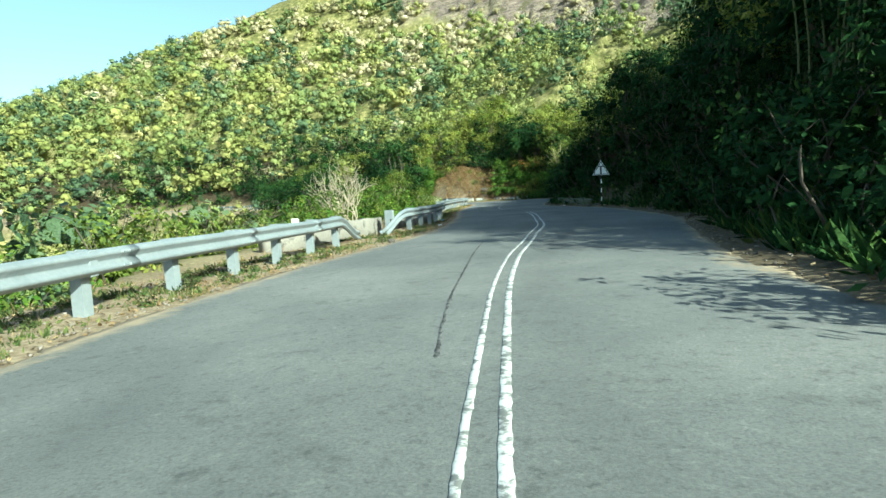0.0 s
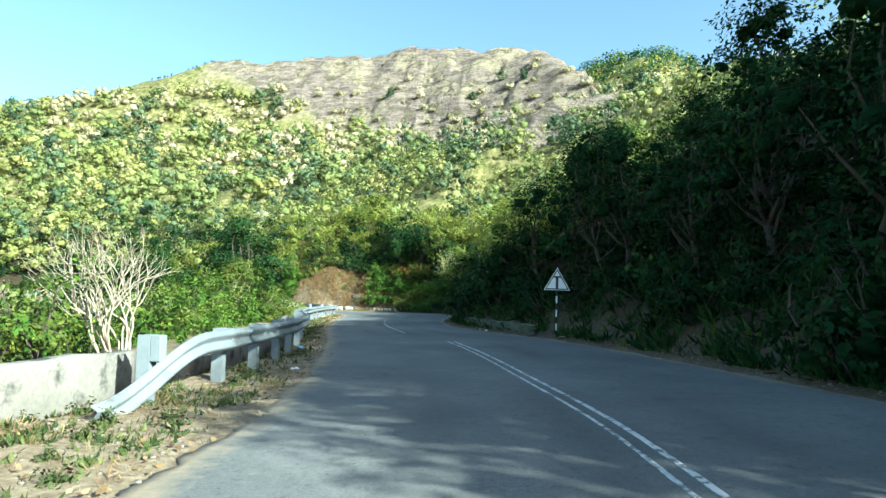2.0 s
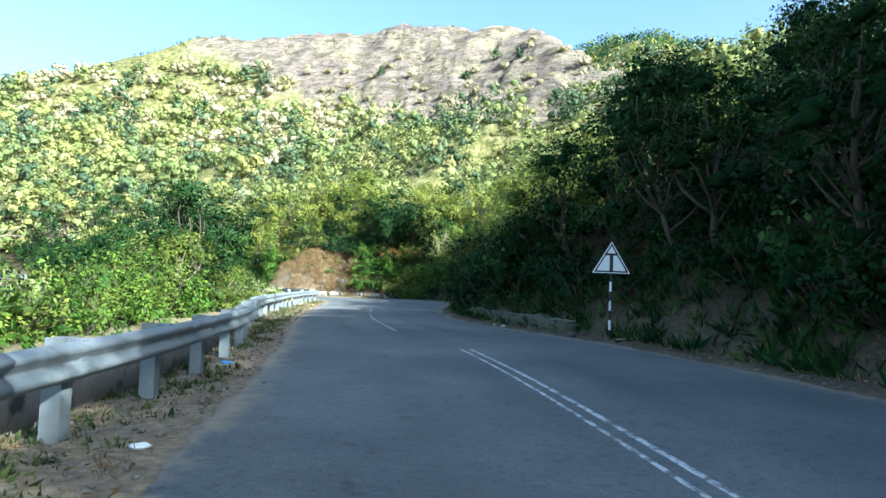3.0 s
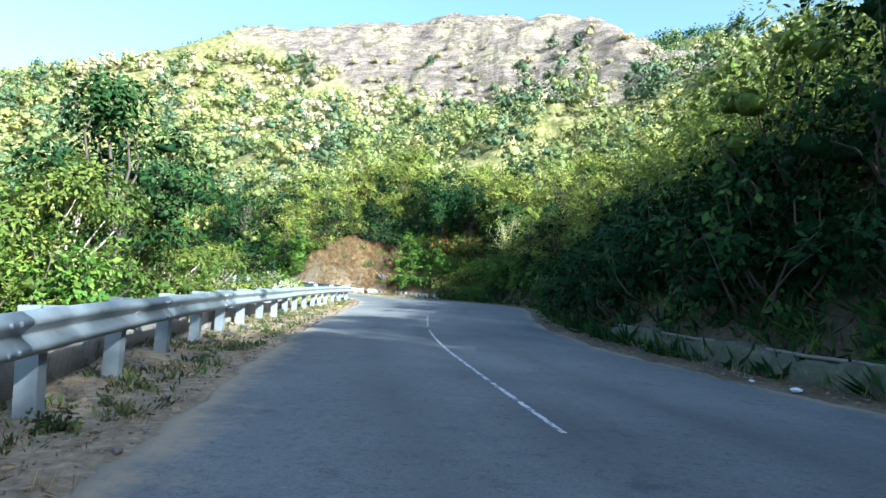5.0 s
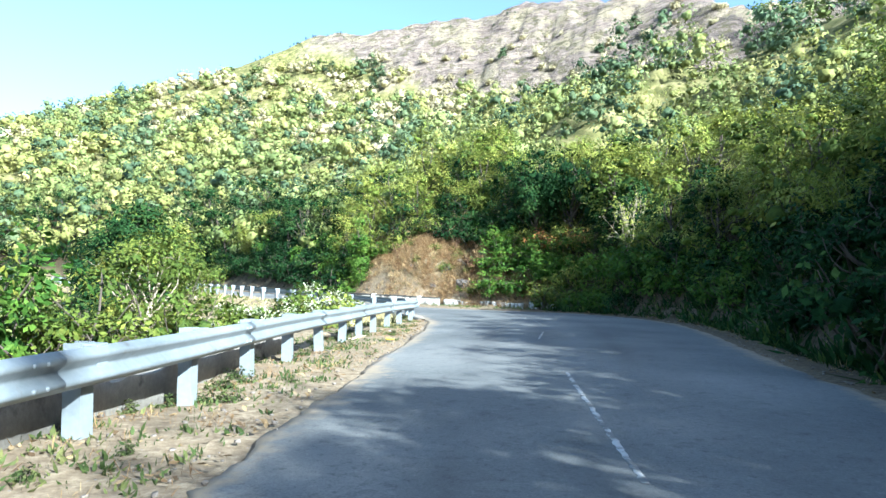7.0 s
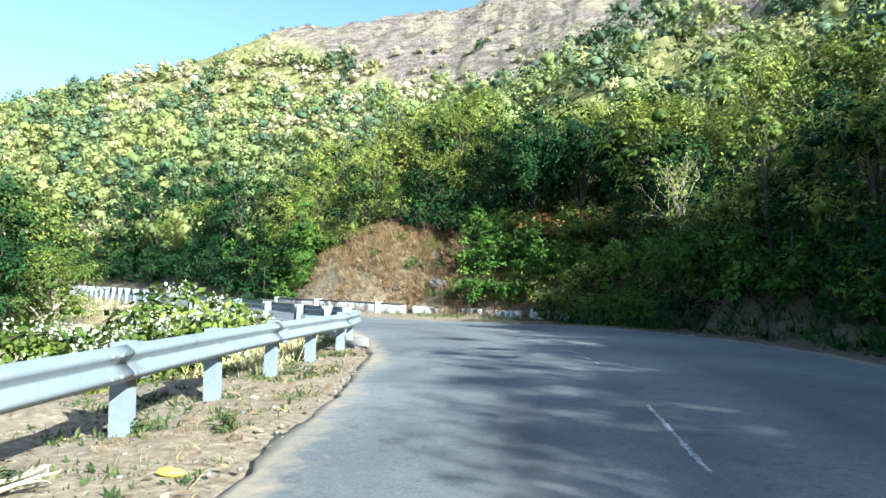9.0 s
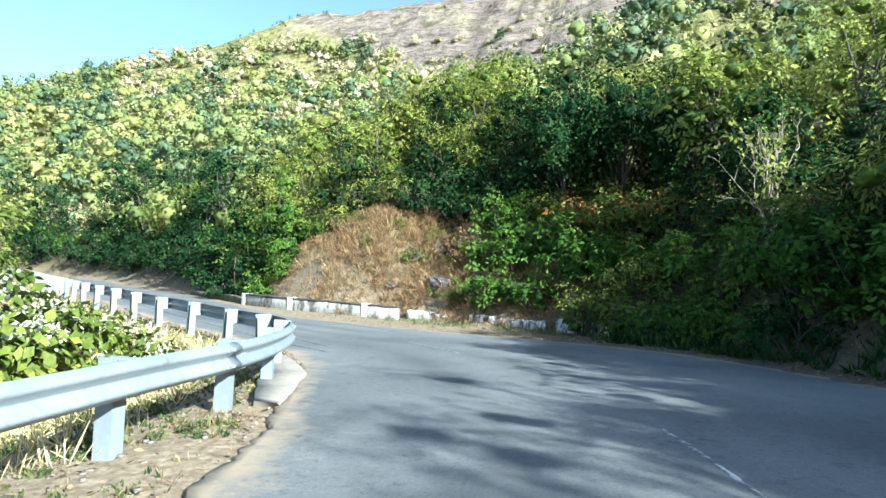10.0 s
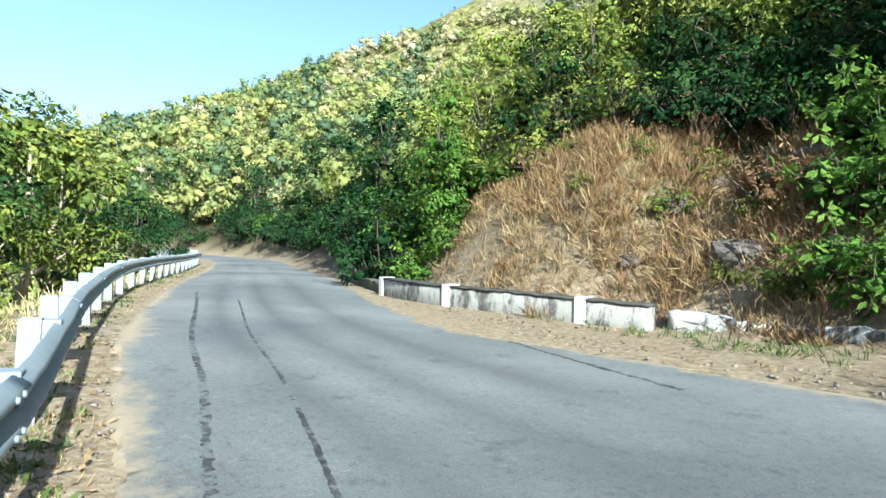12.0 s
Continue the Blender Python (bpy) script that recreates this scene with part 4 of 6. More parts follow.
def pale_apron():
    """The pale slab between the barrier and the road at the nose of the bend."""
    line, _ = spline([(-11.2, 57.4), (-11.5, 58.4), (-11.78, 59.2), (-12.0, 59.9), (-12.45, 60.65), (-13.1, 61.6), (-13.65, 62.25), (-14.4, 62.95), (-15.1, 63.45)], 0.2)
    rng = np.random.default_rng(5)
    t = unit(np.gradient(line, axis=0))
    nrm = np.stack([t[:, 1], -t[:, 0]], -1)
    w = (0.62 * np.sin(np.linspace(0.45, np.pi - 0.25, len(line))) + rng.normal(size=len(line)) * 0.01)[:, None]
    a, b = line - nrm * w, line + nrm * 0.007 * rng.normal(size=(len(line), 1))
    z = np.full(len(line), 0.065) + rng.normal(size=len(line)) * 0.006
    low = z * 0 - 0.15
    v = np.stack([np.c_[a, low], np.c_[a, z], np.c_[b, z - 0.02], np.c_[b + nrm * 0.03, z - 0.05], np.c_[b + nrm * 0.04, low]], 1)
    n, m = v.shape[:2]
    i, j = np.meshgrid(np.arange(n - 1), np.arange(m - 1), indexing="ij")
    q = np.stack([i * m + j, i * m + j + 1, (i + 1) * m + j + 1, (i + 1) * m + j], -1).reshape(-1, 4)
    ends = [[0, 1, 2, 4], [(n - 1) * m + 4, (n - 1) * m + 2, (n - 1) * m + 1, (n - 1) * m]]
    thing("kerb_slab", "pale concrete kerb slab at the nose of the bend", "kerb", kind="structure", data=mesh_np("kerb_slab", v.reshape(-1, 3), np.vstack([q, ends]), M_SLAB))


pale_apron()


# ---------------------------------------------------------------- warning sign
def warning_sign(x, y, turn):
    ob = thing("warning_sign", "triangular warning sign with a black T on a banded post", "road sign")
    z = ground_at(x, y)
    ob.matrix_world = pose(x, y, z, 0, 1.5, turn)
    seg = 0.235
    for k in range(7):
        v, q = tube([(0, 0, k * seg - (0.3 if k == 0 else 0)), (0, 0, (k + 1) * seg)], [0.03, 0.03], 10)
        part("post_band", mesh_np("post_band", v, q, M_SIGN_WHITE if k in (1, 3, 5) else M_SIGN_DARK), ob, "white band" if k in (1, 3, 5) else "black band")

    def plate(name, size, y0, thick, material, label, centre=0.0):
        h = size * math.sqrt(3) / 2
        zc = 1.62
        outline = [(-size / 2, centre), (size / 2, centre), (0, centre + h)]
        bm = bmesh.new()
        front = [bm.verts.new((a, y0, zc + b)) for a, b in outline]
        back = [bm.verts.new((a, y0 + thick, zc + b)) for a, b in outline]
        bm.faces.new(front)
        bm.faces.new(back[::-1])
        for i in range(3):
            bm.faces.new((front[i], back[i], back[(i + 1) % 3], front[(i + 1) % 3]))
        bmesh.ops.recalc_face_normals(bm, faces=bm.faces[:])
        part(name, bm_mesh(name, bm, material), ob, label)

    plate("plate", 0.90, -0.035, 0.02, M_SIGN_WHITE, "white outer plate")
    plate("border", 0.82, -0.040, 0.006, M_SIGN_DARK, "dark border", 0.023)
    plate("face", 0.70, -0.045, 0.006, M_SIGN_WHITE, "white face", 0.058)
    part("symbol_stem", bm_mesh("symbol_stem", box_bm(0.085, 0.006, 0.42, (0, -0.049, 1.62 + 0.25)), M_SIGN_DARK), ob)
    part("symbol_bar", bm_mesh("symbol_bar", box_bm(0.30, 0.006, 0.055, (0, -0.050, 1.62 + 0.46)), M_SIGN_DARK), ob)


warning_sign(3.35, 25.2, -8)


# ---------------------------------------------------------------- plants
def sprays(heap, c, r, count, per, leaf, rng, tone, flat=0.7, aspect=0.5, droop=0.0, shell=(0.5, 1.0), stray=0.10):
    """Leafy twigs round the middle c of a bough: each a drooping fan of leaves that share one tone and one slant, with gaps between the fans."""
    d = unit(rng.normal(size=(count, 3)) + [0, 0, 0.25])
    mid = c + d * (r * rng.uniform(*shell, count))[:, None] * [1, 1, flat]
    mid[:, 2] -= droop * rng.uniform(0, 1, count) ** 2 * r
    slant = unit(d * [0.75, 0.75, 0.5] + [0, 0, 0.55 - 0.3 * min(droop, 1)] + rng.normal(size=(count, 3)) * 0.18)
    wide = r * rng.uniform(0.22, 0.42, count)
    off = rng.normal(size=(count, per, 3)) * 0.55
    off -= slant[:, None] * (off * slant[:, None]).sum(2, keepdims=True) * 0.75
    p = mid[:, None] + off * wide[:, None, None]
    p[..., 2] -= (off**2).sum(2) * wide[:, None] * (0.22 + 0.3 * droop)
    axis = off + d[:, None] * 0.35 + np.array([0, 0, -0.35 - 0.5 * droop])
    face = np.broadcast_to(slant[:, None], p.shape)
    soft = slant[:, None] + off * 0.18 + d[:, None] * 0.25 + rng.normal(size=p.shape) * 0.10
    tones = np.repeat((tone + rng.normal(size=count) * stray).clip(0, 1), per)
    heap.add(*leaf_quads(p.reshape(-1, 3), leaf, rng, aspect, axis.reshape(-1, 3), 0.6, face.reshape(-1, 3)), tone=tones, soft=soft.reshape(-1, 3))


def limb_tree(name, seed, high, lobes, spread, leaf_n, leaf, leaf_mat, bark, label, category="tree", trunk_r=0.12, lobe_r=(0.9, 1.5), base=0.3, flat=0.7, aspect=0.5, droop=0.0, stems=1):
    """A tree: tapered crooked trunk, limbs to each lobe of the crown, fans of leaves round the limbs with gaps between."""
    rng = np.random.default_rng(seed)
    wood, crown = Heap(), Heap()
    feet = [rng.normal(size=2) * 0.25 * (stems > 1) for _ in range(stems)]
    tops = []
    for f in feet:
        top = np.array([*(f + rng.normal(size=2) * 0.08 * high + (f * 3 if stems > 1 else 0)), high * 0.78])
        line = bow((*f, -0.4), top, rng, 0.06, 9)
        wood.add(*tube(line, np.linspace(trunk_r, trunk_r * 0.25, 9), 7))
        tops.append(line)
    per = 16
    fans = max(6, leaf_n // lobes // per)
    for k in range(lobes):
        line = tops[k % stems]
        h = rng.uniform(base, 0.98)
        ang = k * 2.4 + rng.uniform(-0.5, 0.5)
        reach = spread * (1.0 - 0.55 * abs(h - 0.55)) * rng.uniform(0.45, 1.0) * (0.45 if h > 0.85 else 1)
        root = line[int(np.clip(h * 6, 1, 7))]
        c = np.array([root[0] + reach * np.cos(ang), root[1] + reach * np.sin(ang), high * h])
        wood.add(*tube(bow(root, c, rng, 0.1, 6), np.linspace(trunk_r * 0.42, trunk_r * 0.08, 6), 5))
        for _ in range(3):
            tip = c + unit(rng.normal(size=(1, 3)))[0] * lobe_r[0] * [0.8, 0.8, 0.5]
            wood.add(*tube(bow(c, tip, rng, 0.12, 4), np.linspace(trunk_r * 0.09, trunk_r * 0.03, 4), 4))
        r, tone = rng.uniform(*lobe_r) * 0.9, rng.uniform(0.12, 0.70)
        # darkest tone: shade inside the crown, put into the colour
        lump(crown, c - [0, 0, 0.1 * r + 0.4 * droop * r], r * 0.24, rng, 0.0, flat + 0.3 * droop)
        sprays(crown, c, r, fans, per, leaf, rng, tone, flat, aspect, droop, (0.45, 1.05))
    ob = thing(name, label, category)
    part("trunk", wood.mesh("trunk", bark, smooth_shade=True), ob)
    part("crown", crown.mesh("crown", leaf_mat), ob)
    return ob


def bamboo(name, seed, high, culms, leaf_n, leaf_mat, label, lean=0.5, leaf=0.2):
    """A clump of arching culms with fine drooping leaves along their upper parts."""
    rng = np.random.default_rng(seed)
    sticks, crown = [], Heap()
    share = leaf_n // culms
    for k in range(culms):
        ang = rng.uniform(0, 2 * np.pi)
        f = rng.normal(size=2) * 0.35
        h = high * rng.uniform(0.6, 1.0)
        out = np.array([np.cos(ang), np.sin(ang)]) * h * lean * rng.uniform(0.25, 1.0)
        t = np.linspace(0, 1, 9)
        line = np.stack([f[0] + out[0] * t**2.2, f[1] + out[1] * t**2.2, -0.3 + (h + 0.3) * (t - 0.22 * t**4)], -1)
        sticks.append(mesh_np("culm", *tube(line, np.linspace(0.03, 0.006, 9), 5), M_CULM, smooth_shade=True))
        s = rng.uniform(0.22, 1.0, share) ** 0.8
        p = np.stack([np.interp(s, t, line[:, c]) for c in range(3)], -1)
        p += rng.normal(size=(share, 3)) * (0.16 + 0.30 * s * (1.1 - s))[:, None] * h * 0.16
        axis = np.tile([out[0] * 0.3, out[1] * 0.3, -0.8], (share, 1)) + rng.normal(size=(share, 3)) * 0.6
        crown.add(*leaf_quads(p, leaf, rng, 0.26, axis, 0.8), tone=rng.uniform(0.1, 0.8))
    ob = thing(name, label, "bamboo")
    for me in sticks:
        part("culm", me, ob)
    part("foliage", crown.mesh("foliage", leaf_mat), ob)
    return ob


def bare_shrub(name, seed, high, stems, bark, label, leaf_n=0, leaf_mat=None, spread=0.45):
    """Many forked bare stems fanning out from one foot, with a few last leaves if wanted."""
    rng = np.random.default_rng(seed)
    wood, tips = [], []

    def grow(a, way, length, r, depth):
        b = a + way * length
        wood[-1].add(*tube(bow(a, b, rng, 0.07, 5), np.linspace(r, r * 0.55, 5), 5 if depth > 1 else 4))
        tips.append(b)
        if depth:
            for _ in range(rng.integers(2, 4)):
                w = unit((way + rng.normal(size=3) * 0.42 + [0, 0, 0.18])[None])[0]
                grow(b, w, length * rng.uniform(0.5, 0.75), r * 0.55, depth - 1)

    for k in range(stems):
        a = np.array([*rng.normal(size=2) * 0.15, -0.2])
        ang = rng.uniform(0, 2 * np.pi)
        way = unit(np.array([[np.cos(ang) * spread * rng.uniform(0.2, 1), np.sin(ang) * spread * rng.uniform(0.2, 1), 1.0]]))[0]
        wood.append(Heap())
        grow(a, way, high * rng.uniform(0.33, 0.48), 0.028 * high / 2.5, 3)
    ob = thing(name, label, "shrub")
    for h in wood:
        part("stem", h.mesh("stem", bark, smooth_shade=True), ob)
    if leaf_n:
        tips = np.array(tips)
        p = tips[rng.integers(0, len(tips), leaf_n)] + rng.normal(size=(leaf_n, 3)) * 0.12
        h = Heap()
        h.add(*leaf_quads(p, 0.13, rng, 0.6), tone=0.6)
        part("foliage", h.mesh("foliage", leaf_mat), ob)
    return ob


def shrub(name, seed, high, wide, leaf_n, leaf, leaf_mat, label, aspect=0.5, bloom=0, boughs=16):
    """A leafy bush: short forked stems and leaf sprays to the ground."""
    rng = np.random.default_rng(seed)
    wood, crown = Heap(), Heap()
    share = leaf_n // boughs
    heads = []
    for k in range(boughs):
        ang = rng.uniform(0, 2 * np.pi)
        d = rng.uniform(0.1, 1) ** 0.6 * wide
        end = np.array([np.cos(ang) * d, np.sin(ang) * d, high * rng.uniform(0.35, 1.0) * (1 - 0.45 * (d / wide) ** 2)])
        line = bow((*rng.normal(size=2) * 0.08, -0.25), end, rng, 0.15, 6)
        wood.add(*tube(line, np.linspace(0.03, 0.006, 6), 5))
        tone = rng.uniform(0.1, 0.75)
        if k % 2:
            # inner shade of the bush as darkest leaf colour
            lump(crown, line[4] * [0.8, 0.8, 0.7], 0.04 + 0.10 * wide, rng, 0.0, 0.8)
        for at in (line[3], line[4], end):
            sprays(crown, at, 0.16 + 0.26 * wide, max(2, share // 28), 10, leaf, rng, tone, 0.8, aspect, 0.15, (0.3, 1.0))
        heads.append(end)
    ob = thing(name, label, "bush")
    part("stem", wood.mesh("stem", M_BARK, smooth_shade=True), ob)
    part("foliage", crown.mesh("foliage", leaf_mat), ob)
    if bloom:
        h = Heap()
        heads = np.array(heads)
        p = heads[rng.integers(0, len(heads), bloom)] + rng.normal(size=(bloom, 3)) * [0.13, 0.13, 0.07] + [0, 0, 0.16]
        h.add(*leaf_quads(p, 0.06, rng, 0.8), tone=0.4)
        part("blossom", h.mesh("blossom", L_BLOOM), ob, "cream-white blossom")
    return ob


def canopy(x, y):
    """How high the crowns reach: the skyline of the slope behind the sign, and the low growth that lets the sun into the bend."""
    top = 99.0
    az, far = math.degrees(math.atan2(x + 0.1, y - 9.43)), math.hypot(x + 0.1, y - 9.43)
    if -4 < az < 36 and far < 36 and x > 0:
        top = 1.25 + far * math.tan(radians(float(np.interp(az, [0, 8, 13, 16, 20, 26, 32], [12.5, 15.0, 18.3, 19.5, 20.6, 22.0, 23.2]))))
    ahead, across = (x + 2.6) * 0.82 - (y - 69.5) * 0.57, (x + 2.6) * 0.57 + (y - 69.5) * 0.82
    if ahead > 0.8 and -7 < across < 4.5:
        top = min(top, 3.7 - 0.35 * across + 0.535 * ahead)
    return top


def plant(ob, places, rng, scale=(0.85, 1.2), sink=0.05, group=""):
    """Set ob at the first place and copies of it at the others."""
    if group:
        ob["group"] = group
    tip = max(v[2] for child in ob.children for v in child.bound_box)
    for k, (x, y, *rest) in enumerate(places):
        s = rest[0] if rest else rng.uniform(*scale)
        s = min(s, max(0.22, (canopy(x, y) - ground_at(x, y)) / tip))
        m = Matrix.LocRotScale((x, y, ground_at(x, y) - sink), Euler((rng.normal() * 0.04, rng.normal() * 0.04, rng.uniform(0, 6.28))), (s, s, s))
        if k == 0:
            first = m
        else:
            copy_thing(ob, m)
    ob.matrix_basis = first


# ---------------------------------------------------------------- where plants stand
def beside(u, d):
    """The place at index u along the road, d metres to the right of it (d > 0) or to the left (d < 0)."""
    edge, idx = (EDGE_R, IDX_R) if d > 0 else (EDGE_L, IDX_L)
    p = np.array([np.interp(u, idx, edge[:, k]) for k in (0, 1)])
    q = np.array([np.interp(u + 0.05, idx, edge[:, k]) for k in (0, 1)])
    t = unit((q - p)[None])[0]
    return p + np.array([t[1], -t[0]]) * d


def strew(seed, us, ds, count, gap):
    """Places beside the road that keep apart by gap."""
    rng = np.random.default_rng(seed)
    out = []
    for _ in range(count * 30):
        p = beside(rng.uniform(*us), rng.uniform(*ds))
        if all(math.hypot(p[0] - q[0], p[1] - q[1]) > gap for q in out):
            out.append((float(p[0]), float(p[1])))
            if len(out) == count:
                break
    return out


rng = np.random.default_rng(77)
HILL = "trees on the shaded hillside"
# shaded hillside along the straight
spots = strew(1, (4.6, 18.2), (2.4, 13.5), 110, 1.9)
random.Random(4).shuffle(spots)
spots = [p for p in spots if math.hypot(p[0] - 3.35, p[1] - 25.2) > 2.6 and p[1] - 0.2 * p[0] > -9.5]
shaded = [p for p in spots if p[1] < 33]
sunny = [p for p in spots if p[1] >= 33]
# shade is put into these leaf colours: all near-black up to y = 33
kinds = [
    limb_tree("broadleaf_tree", 11, 5.6, 12, 1.9, 2300, 0.15, L_DARK, M_BARK, "green broadleaf tree coloured shade-dark on the shaded hillside"),
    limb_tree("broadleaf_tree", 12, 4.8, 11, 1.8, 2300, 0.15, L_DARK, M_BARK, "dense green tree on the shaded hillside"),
    limb_tree("slender_tree", 13, 6.4, 11, 1.5, 1400, 0.22, L_DARK, M_BARK, "slender green tree with layered boughs, coloured shade-dark", lobe_r=(0.7, 1.2), flat=0.45),
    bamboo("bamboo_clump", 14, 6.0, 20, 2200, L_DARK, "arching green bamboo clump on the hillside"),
    limb_tree("vine_tree", 15, 5.2, 10, 1.6, 1900, 0.20, L_DARK, M_BARK, "tree hung with creepers, coloured shade-dark", droop=1.1, base=0.45),
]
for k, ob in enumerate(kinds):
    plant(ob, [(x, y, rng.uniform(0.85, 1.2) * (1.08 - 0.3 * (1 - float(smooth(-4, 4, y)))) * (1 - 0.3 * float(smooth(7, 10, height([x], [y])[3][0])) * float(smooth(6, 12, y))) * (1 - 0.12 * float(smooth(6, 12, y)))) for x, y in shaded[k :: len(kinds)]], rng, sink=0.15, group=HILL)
# near-black leaves again, coloured for the shade behind the sign
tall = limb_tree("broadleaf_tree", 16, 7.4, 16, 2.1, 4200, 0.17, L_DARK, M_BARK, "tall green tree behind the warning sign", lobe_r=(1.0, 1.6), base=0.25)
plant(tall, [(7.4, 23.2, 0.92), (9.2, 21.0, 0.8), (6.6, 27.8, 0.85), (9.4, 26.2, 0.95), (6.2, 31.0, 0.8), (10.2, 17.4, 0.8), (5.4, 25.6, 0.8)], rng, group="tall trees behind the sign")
# sunny part: lighter yellow and olive leaves carry the sunlit look
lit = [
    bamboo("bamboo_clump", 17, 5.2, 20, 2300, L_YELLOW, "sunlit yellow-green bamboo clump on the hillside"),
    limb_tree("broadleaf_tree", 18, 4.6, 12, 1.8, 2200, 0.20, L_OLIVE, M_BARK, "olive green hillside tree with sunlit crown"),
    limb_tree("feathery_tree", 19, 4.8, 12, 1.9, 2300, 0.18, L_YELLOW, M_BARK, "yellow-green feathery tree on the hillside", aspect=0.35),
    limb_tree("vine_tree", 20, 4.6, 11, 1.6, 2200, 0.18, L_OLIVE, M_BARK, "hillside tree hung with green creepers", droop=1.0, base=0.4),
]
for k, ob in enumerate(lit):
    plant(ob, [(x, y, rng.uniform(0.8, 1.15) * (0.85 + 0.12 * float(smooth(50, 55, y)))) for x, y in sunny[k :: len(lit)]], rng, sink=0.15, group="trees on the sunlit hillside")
under = strew(2, (4.2, 18.4), (1.0, 5.0), 128, 0.9)
under = [p for p in under if not (26 < p[1] < 38 and height([p[0]], [p[1]])[3][0] < 1.75) and math.hypot(p[0] - 3.35, p[1] - 25.2) > 1.3 and p[1] - 0.2 * p[0] > -9.5]
# bushes with the shade of the slope in their leaf colour
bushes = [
    shrub("bush", 21, 1.7, 1.1, 680, 0.13, L_DARK, "leafy bush coloured shade-dark at the foot of the hillside"),
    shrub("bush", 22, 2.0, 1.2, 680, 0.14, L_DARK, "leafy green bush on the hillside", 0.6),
    shrub("bush", 23, 1.3, 1.0, 600, 0.13, L_DARK, "low bush coloured shade-dark on the hillside"),
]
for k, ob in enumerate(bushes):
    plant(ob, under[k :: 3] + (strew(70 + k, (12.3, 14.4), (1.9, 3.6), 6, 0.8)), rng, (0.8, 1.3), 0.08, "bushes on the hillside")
# tall wood added higher up the slope, out of view, to shade the straight
shade_wood = limb_tree("broadleaf_tree", 25, 9.4, 16, 2.3, 2400, 0.28, L_DARK, M_BARK, "tall tree added high on the slope, out of view, for shade", lobe_r=(1.1, 1.9), base=0.3)
plant(shade_wood, [(19.6 - 0.19 * k + 0.8 * (k % 2), -0.4 + 2.5 * k, 0.86 + 0.12 * ((k * 7) % 3) + 0.02 * k) for k in (0, 2, 4, 5, 6, 7)], rng, group="tall trees high on the slope")
plant(copy_thing(shade_wood, pose(0, 0, 0)), [(16.6, 10.6, 1.0), (16.4, 14.6, 1.0)], rng, group="tall trees high on the slope")
# the tall bamboo over the road
big = bamboo("bamboo_clump", 24, 9.5, 34, 6500, L_YELLOW, "tall dark bamboo leaning over the road edge", 0.42, 0.24)
plant(big, [(9.4, 13.2, 0.9), (10.2, 9.6, 0.85), (10.8, 5.5, 0.8)], rng, group="tall bamboo beside the road")
# trees round the outside of the bend
bend = strew(3, (17.8, 19.4), (4.2, 14), 14, 2.3) + strew(4, (19.4, 23.2), (10, 17), 16, 2.4) + strew(5, (23.2, 26.5), (4.0, 12), 18, 2.4)
random.Random(5).shuffle(bend)
more = [
    limb_tree("broadleaf_tree", 31, 4.6, 11, 1.8, 2600, 0.20, L_OLIVE, M_BARK, "sunlit olive tree above the bank of the bend"),
    bamboo("bamboo_clump", 32, 5.2, 22, 2800, L_YELLOW, "yellow-green bamboo clump above the bend"),
    limb_tree("broadleaf_tree", 33, 4.2, 10, 1.7, 2400, 0.22, L_DARK, M_BARK, "deep green tree above the bend"),
    limb_tree("feathery_tree", 34, 5.0, 12, 1.9, 3000, 0.20, L_YELLOW, M_BARK, "yellow-green feathery tree above the bend", aspect=0.35),
]
for k, ob in enumerate(more):
    plant(ob, bend[k::4], rng, (0.8, 1.2), 0.15, "trees above the bend")
plant(copy_thing(lit[0], pose(0, 0, 0)), [(-12.6, 81.4, 0.9), (-9.6, 81.6, 1.0), (-14.8, 82.4, 0.9), (-6.8, 80.0, 0.95), (-1.6, 74.6, 0.8), (1.2, 71.2, 0.8)], rng, group="bamboo above the bend")
plant(limb_tree("vine_tree", 36, 6.0, 22, 0.7, 6000, 0.17, L_MID, M_BARK, "tree trunk wrapped in bright green creeper", lobe_r=(0.7, 1.1), base=0.04, droop=0.8), [(-22.3, 79.3, 0.85)], rng)
plant(limb_tree("vine_tree", 37, 6.2, 13, 2.3, 5200, 0.20, L_DARK, M_BARK, "tall tree hung with a dark curtain of creeper", lobe_r=(1.0, 1.6), base=0.35, droop=1.6), [(-6.0, 78.2, 1.05), (-3.6, 76.5, 0.9), (-8.7, 78.1, 0.9)], rng)
plant(bare_shrub("bare_tree", 38, 4.2, 6, M_PALE_BARK, "half-bare pale tree with a few yellow leaves", 420, L_YELLOW), [(-2.65, 69.2, 0.85)], rng)
plant(shrub("rust_bush", 39, 0.9, 1.3, 900, 0.16, L_RUST, "rust-brown withered bush on the bank"), [(-7.6, 76.0, 1.25), (-5.6, 75.6, 1.1), (-6.5, 75.2, 0.8)], rng)
plant(shrub("bush", 40, 1.5, 1.2, 1500, 0.18, L_MID, "yellow-green leafy bush on the bank"), [(-10.9, 78.0, 1.0), (-9.4, 75.9, 0.9), (-8.0, 74.9, 1.1), (-6.6, 73.6, 1.0), (-5.2, 72.4, 1.0), (-21.5, 79.2, 0.55), (-23.0, 79.9, 0.7), (-21.2, 80.6, 0.8), (-26.0, 84.2, 1.2), (-27.6, 85.6, 1.3), (-29.8, 87.3, 1.2), (-31.5, 88.6, 1.3)], rng, group="bushes on the bank")
